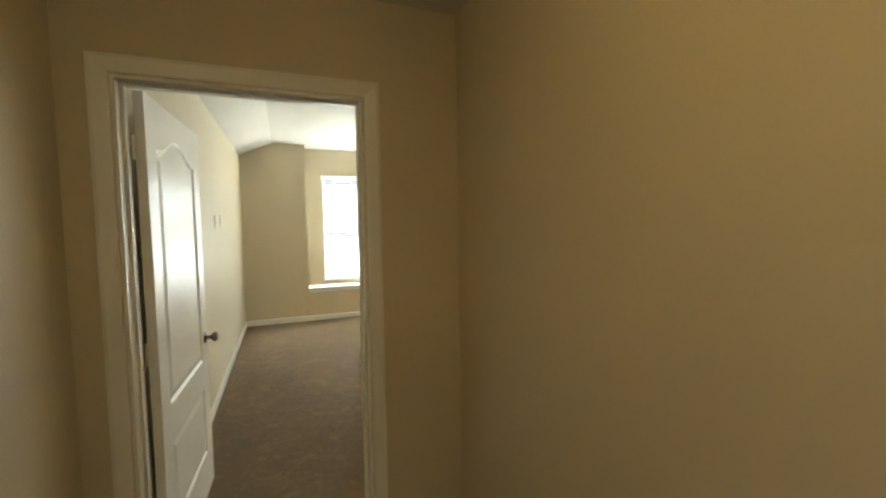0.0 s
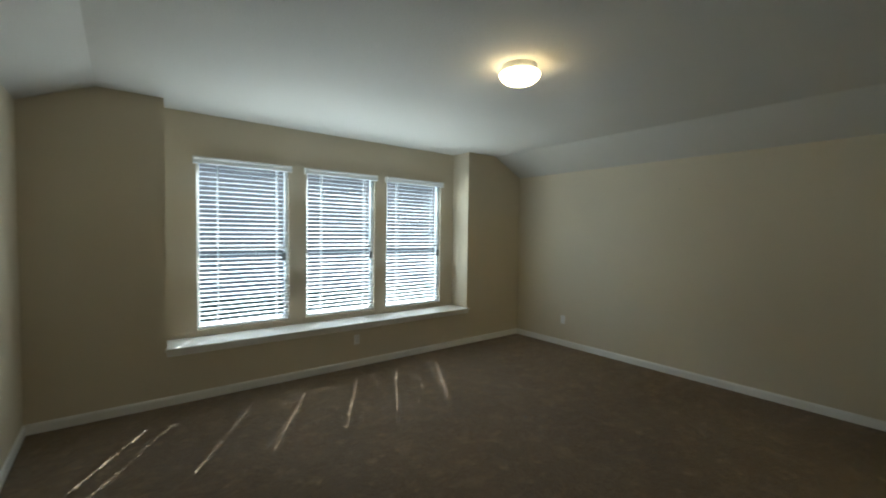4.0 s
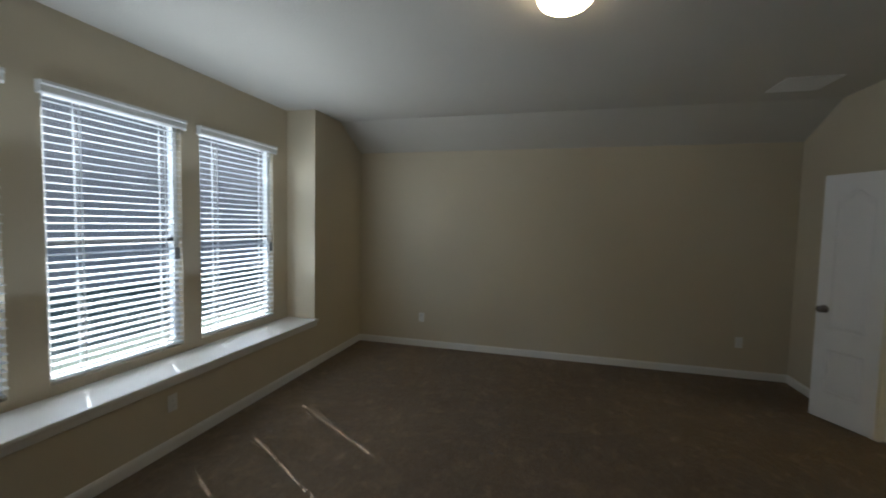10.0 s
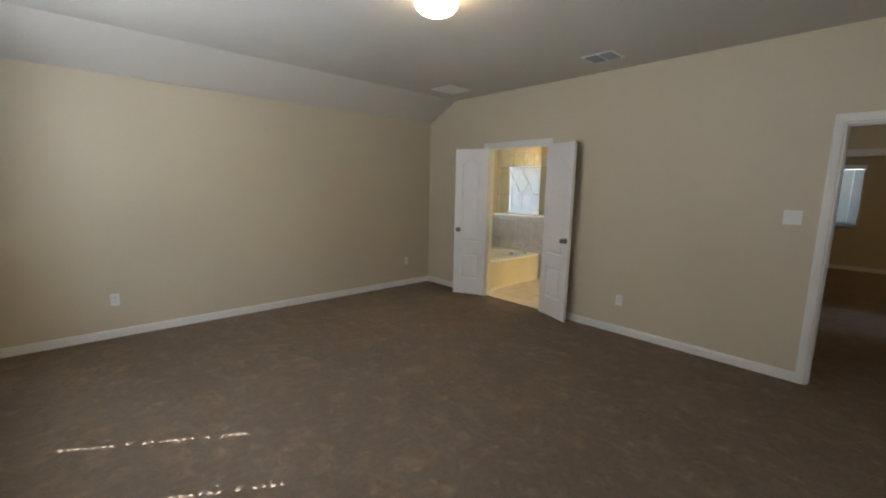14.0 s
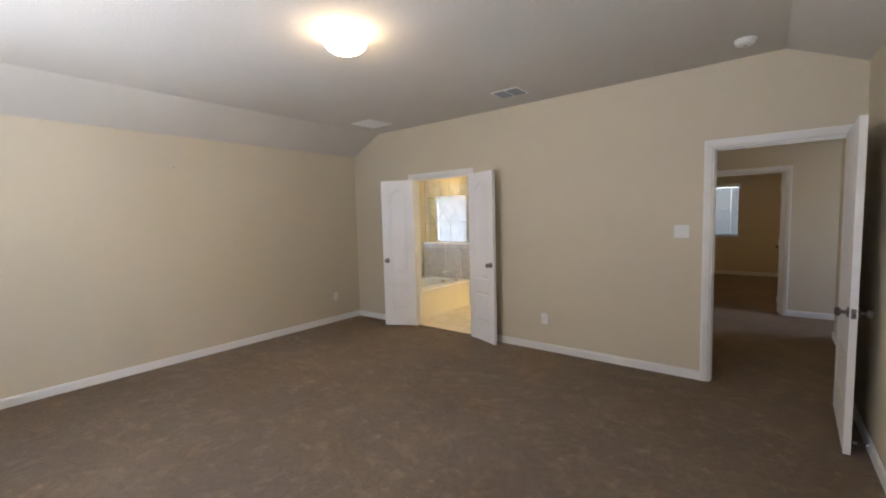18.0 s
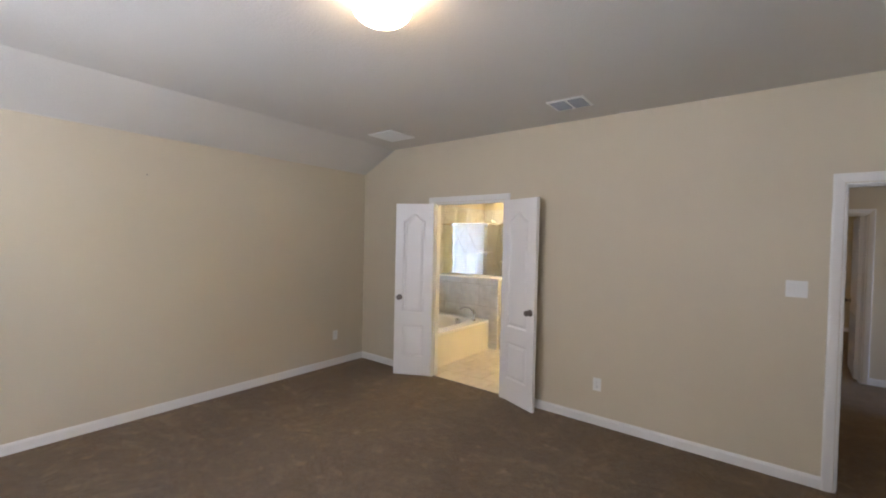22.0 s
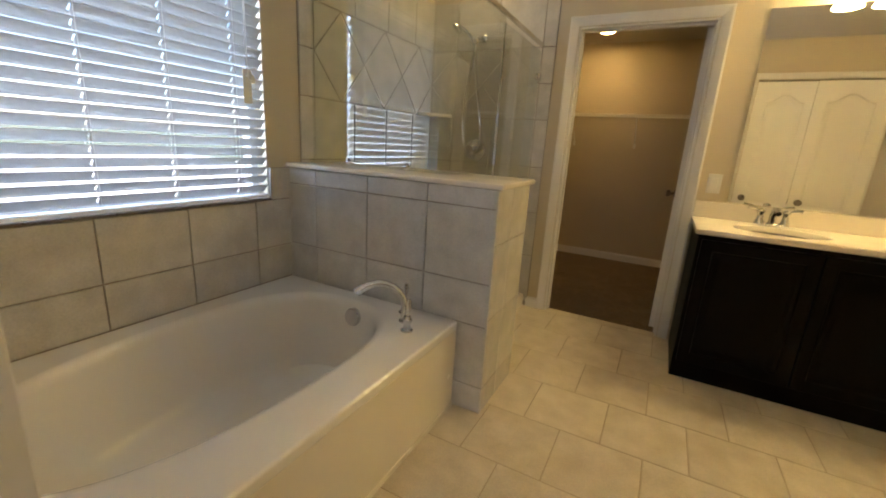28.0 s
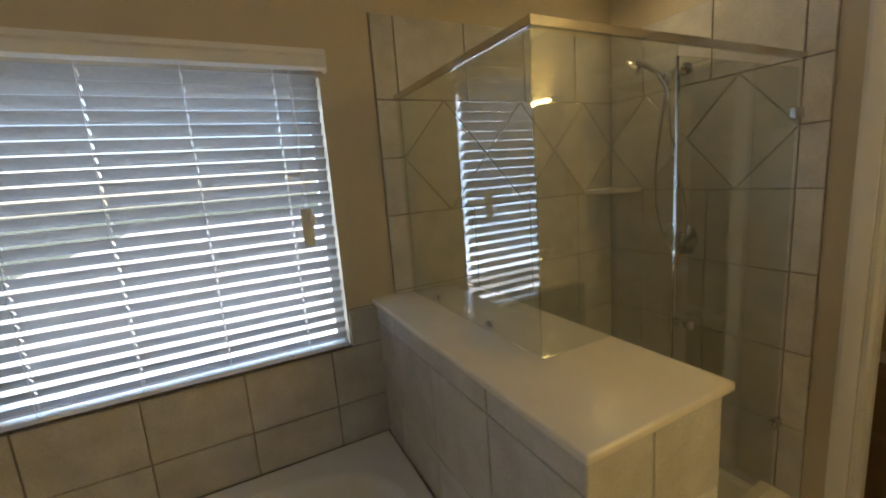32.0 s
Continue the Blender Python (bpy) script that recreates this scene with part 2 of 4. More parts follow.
CORD = paint("blind_cord", (0.80, 0.80, 0.78), 0.8)
VINYL = paint("window_vinyl", (0.80, 0.80, 0.78), 0.4)
OUTVINYL = paint("window_frame_vinyl", (0.74, 0.74, 0.72), 0.45)
TAG = paint("tassel_dark", (0.20, 0.20, 0.20), 0.6)
CLEARPANE = glass("clear_window_glass", (0.92, 0.93, 0.93))
PANE = glass("window_glass", (0.90, 0.91, 0.92), 0.4)
SHOWERGLASS = glass("shower_glass", (0.93, 0.95, 0.93), 2.5)
MIRROR = metal("mirror_silver", (0.92, 0.92, 0.90), 0.01)
BULB_ROOM = glow("lamp_glass_lit", WARM, LAMP_ROOM)
BULB_VANITY = glow("vanity_shade_lit", (1.0, 0.72, 0.25), LAMP_VANITY)
BULB_SHOWER = glow("recessed_lens_lit", (1.0, 0.75, 0.34), LAMP_SHOWER)
BULB_CLOSET = glow("closet_lens_lit", (1.0, 0.61, 0.18), LAMP_CLOSET)
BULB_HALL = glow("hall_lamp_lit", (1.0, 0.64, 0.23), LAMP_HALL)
BULB_FAR = glow("far_lamp_lit", (1.0, 0.66, 0.28), 2.2)
GRASS = paint("lawn", (0.055, 0.065, 0.035), 0.95, 40, 0.7, 0.25, 0.8, 0.03)
BACKDROP_BROWN = paint("backdrop_brown", (0.20, 0.165, 0.145), 0.9, 14, 1.5, 0.12, 0.5, 0.01)
SHINGLE = paint("roof_shingle", (0.12, 0.11, 0.10), 0.9, 20, 2, 0.15)

# ---- mesh helpers ----
def box(bm, x0, y0, z0, x1, y1, z1):
    v = [bm.verts.new(p) for p in ((x0, y0, z0), (x1, y0, z0), (x1, y1, z0), (x0, y1, z0), (x0, y0, z1), (x1, y0, z1), (x1, y1, z1), (x0, y1, z1))]
    for f in ((3, 2, 1, 0), (4, 5, 6, 7), (0, 1, 5, 4), (1, 2, 6, 5), (2, 3, 7, 6), (3, 0, 4, 7)):
        bm.faces.new([v[i] for i in f])
    return v


def boxes(*dims):
    bm = bmesh.new()
    for d in dims:
        box(bm, *d)
    return bm


def rounded(*dims, r=0.004, seg=2):
    bm = bmesh.new()
    for d in dims:
        v = box(bm, *d)
        edges = {e for q in v for e in q.link_edges}
        bmesh.ops.bevel(bm, geom=list(edges), offset=r, segments=seg, affect="EDGES", profile=0.5)
    return bm


def prism(bm, outline, axis, lo, hi):
    """Extrude a closed outline of (a, b) along the axis 'x', 'y' or 'z'."""
    def place(a, b, c):
        return {"x": (c, a, b), "y": (a, c, b), "z": (a, b, c)}[axis]
    low = [bm.verts.new(place(a, b, lo)) for a, b in outline]
    top = [bm.verts.new(place(a, b, hi)) for a, b in outline]
    n = len(outline)
    bm.faces.new(low)
    bm.faces.new(top[::-1])
    for i in range(n):
        bm.faces.new((low[i], low[(i + 1) % n], top[(i + 1) % n], top[i]))
    bmesh.ops.recalc_face_normals(bm, faces=bm.faces[:])
    return bm


def loft(bm, rings, close=True, caps=(False, False)):
    loops = [[bm.verts.new(p) for p in ring] for ring in rings]
    n = len(loops[0])
    for a, b in zip(loops, loops[1:]):
        for i in range(n if close else n - 1):
            bm.faces.new((a[i], a[(i + 1) % n], b[(i + 1) % n], b[i]))
    if caps[0]:
        bm.faces.new(loops[0][::-1])
    if caps[1]:
        bm.faces.new(loops[-1])
    bmesh.ops.recalc_face_normals(bm, faces=bm.faces[:])
    return bm


def tube(bm, pts, radius, sides=10):
    pts = [Vector(p) for p in pts]
    rad = radius if isinstance(radius, (list, tuple)) else [radius] * len(pts)
    side = None
    rings = []
    for i, p in enumerate(pts):
        way = (pts[min(i + 1, len(pts) - 1)] - pts[max(i - 1, 0)]).normalized()
        ref = side if side else (Vector((0, 0, 1)) if abs(way.z) < 0.9 else Vector((1, 0, 0)))
        side = (ref - way * ref.dot(way)).normalized()
        other = way.cross(side)
        rings.append([p + rad[i] * (math.cos(a) * side + math.sin(a) * other) for a in (2 * math.pi * k / sides for k in range(sides))])
    return loft(bm, rings, True, (True, True))


def lathe(bm, profile, origin=(0, 0, 0), axis=(0, 0, 1), sides=24):
    """Turn a profile of (radius, height) about an axis."""
    q = Vector((0, 0, 1)).rotation_difference(Vector(axis).normalized())
    rings = [[Vector(origin) + q @ Vector((r * math.cos(2 * math.pi * k / sides), r * math.sin(2 * math.pi * k / sides), h)) for k in range(sides)] for r, h in profile]
    return loft(bm, rings, True, (True, True))


def smooth(me, angle=35):
    me.shade_smooth()
    me.set_sharp_from_angle(angle=radians(angle))


def mesh_of(name, bm, material, soft=False):
    me = bpy.data.meshes.new(name)
    bm.to_mesh(me)
    bm.free()
    me.materials.append(material)
    if soft:
        smooth(me)
    return me


def part(name, bm, material, parent, label="", soft=False):
    ob = new(name, mesh_of(name, bm, material, soft))
    ob.parent = parent
    return tagged(ob, label)


def thing(name, label, category, group="", kind="", at=None):
    ob = new(name)
    if at is not None:
        ob.matrix_world = at
    return tagged(ob, label, category, group, kind)


def solid(name, bm, material, label, category="", kind="structure", soft=False, group=""):
    return tagged(new(name, mesh_of(name, bm, material, soft)), label, category, group, kind)


def shared(name, me, parent, m):
    ob = new(name, me)
    ob.parent = parent
    ob.matrix_basis = m
    return ob


# ---- plan ----
W, D, T = 5.575, 4.85, 0.12          # bedroom width and depth, partition thickness
H1, H1W, H2 = 2.465, 2.535, 2.737   # height at the east and west walls and of the flat ceiling
BX0, BX1, BY = 0.918, 4.495, 5.19    # window bay
SILL = 0.520
E0, E1, EH = 0.050, 0.915, 2.045     # entry opening
B0, B1, BH = 3.432, 4.373, 2.045     # bath opening
WIN = ((1.195, 2.105), (2.295, 3.19), (3.36, 4.265))
WZ0, WZ1 = 0.598, 2.325
BBACK = -3.0                         # far wall of the bath
BATH_W = 2.05                        # vanity end of the bath
BCEIL = 2.41
C0, C1, CH = 3.68, 4.46, 1.985       # walk-in closet opening
HALLX, HALLW, HALLEND = -0.105, 1.340, -3.26
HC = 2.445

# ---- walls ----
def pierced(us, zs, holes, lo, hi, along):
    """One connected wall over a grid of stops, without the cells named in holes; it runs along 'x' or 'y'."""
    bm, verts, faces = bmesh.new(), {}, {}

    def at(u, w, z):
        p = (u, w, z) if along == "x" else (w, u, z)
        if p not in verts:
            verts[p] = bm.verts.new(p)
        return verts[p]
    for i in range(len(us) - 1):
        for k in range(len(zs) - 1):
            if (i, k) in holes:
                continue
            c = [at(u, w, z) for z in (zs[k], zs[k + 1]) for w in (lo, hi) for u in (us[i], us[i + 1])]
            for q in ((0, 1, 3, 2), (4, 6, 7, 5), (0, 4, 5, 1), (2, 3, 7, 6), (0, 2, 6, 4), (1, 5, 7, 3)):
                f = [c[n] for n in q]
                key = frozenset(f)
                faces[key] = None if key in faces else f
    for f in faces.values():
        if f:
            bm.faces.new(f)
    bmesh.ops.recalc_face_normals(bm, faces=bm.faces[:])
    return bm


solid("wall_west", boxes((-T, 0, 0, 0, D + 0.15, 2.9)), WALL, "beige painted bedroom wall beside the entry door", "wall")
solid("wall_south", pierced((-T, E0, E1, B0, B1, W), (0, EH, 2.9), {(1, 0), (3, 0)}, -T, 0, "x"), WALL, "beige painted wall with the entry and bath doorways", "wall")
solid("wall_east", boxes((W, -T, 0, W + 0.15, D + 0.15, 2.9)), WALL, "plain beige painted bedroom wall", "wall")
nb = boxes((0, D, 0, W, D + 0.15, SILL - 0.03), (0, D, SILL - 0.03, BX0, D + 0.15, 2.9), (BX1, D, SILL - 0.03, W, D + 0.15, 2.9))
box(nb, BX0 - 0.1, D + 0.15, 0.2, BX0, BY, 2.9)
box(nb, BX1, D + 0.15, 0.2, BX1 + 0.1, BY, 2.9)
xs = [BX0 - 0.1] + [x for w in WIN for x in w] + [BX1 + 0.1]
for i in range(0, len(xs), 2):
    box(nb, xs[i], BY, 0.2, xs[i + 1], BY + 0.09, 2.9)
for a, b in WIN:
    box(nb, a, BY, 0.2, b, BY + 0.09, WZ0 - 0.02)
    box(nb, a, BY, WZ1 - 0.02, b, BY + 0.09, 2.9)
solid("wall_north", nb, WALL, "beige painted window wall with a shallow bay", "wall")
tagged(solid("window_sill", rounded((BX0 - 0.015, D - 0.035, SILL - 0.028, BX1 + 0.035, BY, SILL), r=0.007), TRIM, "long white painted bay window sill"), category="sill")
solid("sill_apron", rounded((BX0 - 0.002, D - 0.02, SILL - 0.075, BX1 + 0.02, D + 0.005, SILL - 0.028), r=0.005), TRIM, "white moulding under the bay sill", "trim")

cb = bmesh.new()
BRL, BRR = 0.46, 5.02
prism(cb, ((0, H1W), (BRL, H2), (BRR, H2), (W, H1), (W, 2.95), (0, 2.95)), "y", 0, D)
box(cb, BX0, D, H2, BX1, BY, 2.95)
solid("ceiling_bedroom", cb, CEIL, "textured off-white bedroom ceiling with sloped sides", "ceiling")
solid("floor", boxes((-2.2, -9.0, -0.12, W + 0.12, D, 0)), CARPET, "brown cut-pile carpet with vacuum marks", "floor")

# bath shell
solid("wall_bath_east", pierced((-5.2, -1.42, -0.27, -T), (0, 0.875, 1.955, 2.6), {(1, 1)}, W - 0.008, W + 0.15, "y"), WALL, "beige painted bath wall with a window over the tub", "wall")
solid("wall_bath_south", pierced((BATH_W, C0, C1, W - 0.008), (0, CH, 2.6), {(1, 0)}, BBACK - T, BBACK, "x"), WALL, "beige painted wall with the closet doorway and mirror", "wall")
solid("wall_bath_west", boxes((BATH_W - T, BBACK - T, 0, BATH_W, -T, 2.6)), WALL, "beige painted bath end wall", "wall")
solid("wall_linen", boxes((BATH_W, -0.45, 0, 2.07, -T, 2.6), (3.12, -0.45, 0, 3.23, -T, 2.6), (2.07, -0.45, 2.03, 3.12, -T, 2.6)), WALL, "beige painted front of the linen closet", "wall")
solid("ceiling_bath", boxes((BATH_W, BBACK, BCEIL, W - 0.008, -T, BCEIL + 0.1)), CEIL, "off-white bath ceiling", "ceiling")
bath_floor = solid("bath_floor", boxes((BATH_W, BBACK - T * 0.5, 0.001, W - 0.008, -0.045, 0.003)), FGROUT, "beige ceramic tile floor laid in running bond", "floor")
# closet
solid("wall_closet", boxes((2.9, -5.16, 0, W, -5.04, 2.6), (2.9 - T, -5.16, 0, 2.9, BBACK - T, 2.6)), WALL, "beige painted walls of the walk-in closet", "wall")
solid("ceiling_closet", boxes((2.9, -5.04, 2.34, W, BBACK - T, 2.44)), CEIL, "off-white closet ceiling", "ceiling")
# hall and far room
solid("wall_hall_west", boxes((HALLX - T, -2.2, 0, HALLX, -T, 2.6), (-2.3, -2.2, 0, HALLX - T, -2.2 + T, 2.6)), WALL, "beige painted hall wall", "wall")
solid("wall_hall_east", boxes((HALLW, HALLEND, 0, HALLW + T, -T, 2.6)), WALL, "beige painted hall wall", "wall")
F0, F1 = 0.335, 1.175
solid("wall_hall_south", pierced((-2.3, F0, F1, HALLW + T), (0, 2.04, 2.6), {(1, 0)}, HALLEND - T, HALLEND, "x"), WALL, "beige painted hall wall with a bedroom doorway", "wall")
solid("wall_landing", boxes((-2.42, HALLEND - T, 0, -2.3, -2.08, 0.8), (-2.42, HALLEND - T, 2.1, -2.3, -2.08, 2.6), (-2.42, HALLEND - T, 0.8, -2.3, -3.2, 2.1), (-2.42, -2.4, 0.8, -2.3, -2.08, 2.1)), WALL, "beige painted landing wall with a window opening", "wall")
solid("ceiling_hall", boxes((-2.3, HALLEND, HC, HALLW, -T, HC + 0.1)), CEIL, "off-white hall ceiling", "ceiling")
FY = -7.45
solid("wall_far_room", boxes((-1.6, FY - T, 0, 1.04, FY, 2.6), (1.94, FY - T, 0, 2.6, FY, 2.6), (1.04, FY - T, 0, 1.94, FY, 0.90), (1.04, FY - T, 2.11, 1.94, FY, 2.6), (-1.72, FY, 0, -1.6, HALLEND - T, 2.6), (2.6, FY, 0, 2.72, HALLEND - T, 2.6)), WALL, "beige painted walls of the room across the hall", "wall")
solid("ceiling_far_room", boxes((-1.6, FY, 2.44, 2.6, HALLEND - T, 2.54)), CEIL, "off-white ceiling of the room across the hall", "ceiling")

# ---- outdoors ----
solid("ground", boxes((-400, -400, -3.2, 400, 400, -3.0)), GRASS, "grass lawn round the house", "ground")

# added pale slab: bounces sunlight up and lightens the gaps between slats
solid("pavement", boxes((-25, 5.6, -3.02, 6.2, 12.5, -2.96), (6.2, -40, -3.02, 90, 12.5, -2.96)), PALE_GROUND, "pale ground slab added to brighten the view below the windows", "pavement")


def backdrop_block(x0, y0, x1, y1, wall_h, ridge, along):
    h = thing("gap_backdrop", "long brown block with a dark roof, added as backdrop behind the blinds", "building")
    part("wall", boxes((x0, y0, -3.0, x1, y1, wall_h)), BACKDROP_BROWN, h)
    r = bmesh.new()
    if along == "x":
        prism(r, ((y0 - 0.4, wall_h), (y1 + 0.4, wall_h), ((y0 + y1) / 2, ridge)), "x", x0 - 0.3, x1 + 0.3)
    else:
        prism(r, ((x0 - 0.4, wall_h), (x1 + 0.4, wall_h), ((x0 + x1) / 2, ridge)), "y", y0 - 0.3, y1 + 0.3)
    part("roof", r, SHINGLE, h)
    return h


# made-up tall block that keeps the view between the bay slats dark
backdrop_block(-30, 31, 70, 43, 13.0, 16.5, "x")
# outer shell of the house, unseen: roof deck and walls added to keep the sky out
solid("roof", boxes((-2.6, -9.2, 2.97, W + 1.05, D + 0.75, 3.1)), SHINGLE, "unseen dark roof slab that keeps the sky out of the rooms", "roof")
solid("wall_outer", boxes((-2.42, HALLEND - T, 2.6, -2.3, 0, 2.97), (W + 0.15, -9.2, 2.6, W + 0.2, D + 0.15, 2.97), (2.72, -9.0, 0, 2.9, -5.16, 2.97), (-2.3, -2.08, 2.6, HALLX - T, -1.9, 2.97), (-2.3, FY - T - 0.2, 2.6, 2.72, FY - T, 2.97)), WALL, "unseen wall pieces that close the house against the sky", "wall")

# ---- trim ----
BB_H, BB_T = 0.0826, 0.014
BB = ((0, 0), (BB_T, 0), (BB_T, BB_H - 0.02), (BB_T * 0.7, BB_H - 0.008), (BB_T * 0.35, BB_H), (0, BB_H))


def baseboard(x0, y0, x1, y1, nx, ny):
    """Skirting from one point to another along a wall whose room side faces (nx, ny)."""
    bm = bmesh.new()
    rings = [[(x + nx * a, y + ny * a, b + 0.001) for a, b in BB] for x, y in ((x0, y0), (x1, y1))]
    loft(bm, rings, True, (True, True))
    return solid("baseboard", bm, TRIM, "white painted baseboard along the wall", "baseboard")


CAS = 0.062
baseboard(0, 0.016, 0, D, 1, 0)
baseboard(E1 + CAS, 0, B0 - CAS, 0, 0, 1)
baseboard(B1 + CAS, 0, W - BB_T, 0, 0, 1)
baseboard(W, 0, W, D - BB_T, -1, 0)
baseboard(0.014, D, W, D, 0, -1)
baseboard(C1 + CAS, BBACK, 4.61, BBACK, 0, 1)
baseboard(3.0, -5.04, W - 0.01, -5.04, 0, 1)
baseboard(HALLX, HALLEND, F0 - CAS, HALLEND, 0, 1)
baseboard(-2.3, HALLEND, HALLX, HALLEND, 0, 1)
baseboard(F1 + CAS, HALLEND, HALLW, HALLEND, 0, 1)
baseboard(HALLW, HALLEND, HALLW, -T, -1, 0)
baseboard(E1 + CAS, -T, HALLW, -T, 0, -1)
baseboard(HALLX, -2.2, HALLX, -T, 1, 0)
baseboard(-1.6, FY, 2.6, FY, 0, 1)

CASE = ((0.004, 0), (CAS, 0), (CAS, 0.017), (CAS - 0.012, 0.019), (0.022, 0.014), (0.010, 0.011), (0.004, 0.008))


def casing(x0, x1, h, y, ny, label="white painted door casing"):
    """Mitred casing round an opening on the wall face at y."""
    bm = bmesh.new()
    rings = []
    for px, pz, sx, sz in ((x0, 0, -1, 0), (x0, h, -1, 1), (x1, h, 1, 1), (x1, 0, 1, 0)):
        rings.append([(px + sx * a, y + ny * b, max(0.001, pz + sz * a)) for a, b in CASE])
    loft(bm, rings, True, (True, True))
    return solid("door_trim", bm, TRIM, label, "trim")


def jamb(x0, x1, h, y0, y1, stop):
    t = 0.012
    s0, s1 = stop
    bm = boxes((x0 - 0.001, y0 - 0.002, 0, x0 + t, y1 + 0.002, h), (x1 - t, y0 - 0.002, 0, x1 + 0.001, y1 + 0.002, h), (x0 + t, y0 - 0.002, h - t, x1 - t, y1 + 0.002, h),
               (x0 + t, s0, 0, x0 + t + 0.011, s1, h - t), (x1 - t - 0.011, s0, 0, x1 - t, s1, h - t), (x0 + t + 0.011, s0, h - t - 0.011, x1 - t - 0.011, s1, h - t))
    return solid("door_jamb", bm, TRIM, "white painted door jamb with stop", "trim")


casing(E0, E1, EH, 0, 1)
casing(E0, E1, EH, -T, -1)
jamb(E0, E1, EH, -T, 0, (-0.075, -0.04))
casing(B0, B1, BH, 0, 1)
casing(B0, B1, BH, -T, -1)
jamb(B0, B1, BH, -T, 0, (-0.075, -0.04))
casing(C0, C1, CH, BBACK, 1)
jamb(C0, C1, CH, BBACK - T, BBACK, (BBACK - 0.075, BBACK - 0.045))
casing(F0, F1, 2.04, HALLEND, 1)
jamb(F0, F1, 2.04, HALLEND - T, HALLEND, (HALLEND - 0.075, HALLEND - 0.045))
casing(2.07, 3.12, 2.03, -0.45, -1, "white painted casing of the linen closet")
for sx, lab in ((E1 - 0.0125, "nickel strike plate on the entry jamb"),):
    solid("strike_plate", rounded((sx - 0.002, -0.034, 0.885, sx, -0.006, 0.945), r=0.0007, seg=1), NICKEL, lab, "strike plate", kind="")
solid("carpet_edge_strip", rounded((B0 + 0.012, -0.05, 0.002, B1 - 0.012, -0.03, 0.009), r=0.003), NICKEL, "thin strip between carpet and bath tile", "trim")


# ---- doors ----
def arch_outline(x0, x1, z0, z1, rise, n=20):
    """A panel outline, counter-clockwise, whose top swells into a cathedral arch."""
    pts = [(x0, z0), (x1, z0)]
    if not rise:
        return pts + [(x1, z1), (x0, z1)]
    for k in range(n + 1):
        u = 1 - k / n
        s = min(1, max(0, (0.5 - abs(u - 0.5)) / 0.42 - 0.12))
        pts.append((x0 + (x1 - x0) * u, z1 - rise + rise * (s * s * (3 - 2 * s))))
    return pts


def inset(pts, d):
    out = []
    n = len(pts)
    for i in range(n):
        p, a, b = (Vector(pts[j % n]) for j in (i, i - 1, i + 1))
        e1, e2 = (p - a).normalized(), (b - p).normalized()
        n1, n2 = Vector((-e1.y, e1.x)), Vector((-e2.y, e2.x))
        m = (n1 + n2).normalized()
        out.append(tuple(p + m * (d / max(0.4, m.dot(n1)))))
    return out


def knob(parent, x, z, y, side):
    k = part("knob", lathe(bmesh.new(), ((0.032, 0), (0.033, 0.004), (0.028, 0.009), (0.012, 0.012), (0.011, 0.030), (0.018, 0.036), (0.0265, 0.044), (0.028, 0.054), (0.022, 0.063), (0.008, 0.066)), (x, y, z), (0, side, 0), 20), NICKEL, parent, "brushed nickel door knob", True)
    return k


def door(name, label, w, h, at, knob_sides=(-1, 1), gap=0.014, t=0.035, knob_x=0.062, hinge_side=1, lock_z=0.915, latch=True):
    """Two-panel arch-top door; the hinge line stands at the origin, the leaf runs along +x, y from -t to 0."""
    d = thing(name, label, "door", kind="structure", at=at)
    rail = 0.095 if w < 0.6 else 0.115
    panels = (("upper_panel", arch_outline(rail, w - rail, 0.745 + gap, h - 0.11, 0.075)), ("lower_panel", arch_outline(rail, w - rail, 0.235, 0.605, 0)))
    bm = bmesh.new()
    z1 = gap + h
    for y, flip in ((0, 1), (-t, -1)):
        edges = []
        for loop in [((0, gap), (w, gap), (w, z1), (0, z1))] + [o for _, o in panels]:
            vs = [bm.verts.new((x, y, z)) for x, z in loop]
            edges += [bm.edges.new((vs[i], vs[(i + 1) % len(vs)])) for i in range(len(vs))]
        bmesh.ops.triangle_fill(bm, edges=edges, use_beauty=True, use_dissolve=False, normal=(0, flip, 0))
    for a, b in (((0, gap), (w, gap)), ((w, gap), (w, z1)), ((w, z1), (0, z1)), ((0, z1), (0, gap))):
        bm.faces.new([bm.verts.new(p) for p in ((a[0], 0, a[1]), (b[0], 0, b[1]), (b[0], -t, b[1]), (a[0], -t, a[1]))])
    bmesh.ops.remove_doubles(bm, verts=bm.verts[:], dist=0.0002)
    bmesh.ops.recalc_face_normals(bm, faces=bm.faces[:])
    part("leaf", bm, DOOR, d)
    for pname, o in panels:
        for y, s in ((0, 1), (-t, -1)):
            pm = bmesh.new()
            rings = [[(x, y - s * dep, z) for x, z in inset(o, ins)] for ins, dep in ((0, 0), (0.006, 0.003), (0.013, 0.009), (0.022, 0.0095), (0.045, 0.0025), (0.05, 0.002))]
            loft(pm, rings, True, (False, True))
            part(pname, pm, DOOR, d)
    for s in knob_sides:
        knob(d, w - knob_x, lock_z, 0 if s > 0 else -t, s)
    if latch:
        part("latch_plate", rounded((w - 0.001, -t * 0.82, lock_z - 0.03, w + 0.0015, -t * 0.18, lock_z + 0.03), r=0.0006, seg=1), NICKEL, d, "nickel latch plate")
    for z in (0.2, 1.02, 1.82):
        hy = 0.004 if hinge_side > 0 else -t - 0.004
        hb = bmesh.new()
        tube(hb, ((-0.002, hy, z - 0.045), (-0.002, hy, z + 0.045)), 0.0065)
        box(hb, -0.0012, min(hy, -t * 0.9), z - 0.044, 0.0012, max(hy, -t * 0.9), z + 0.044)
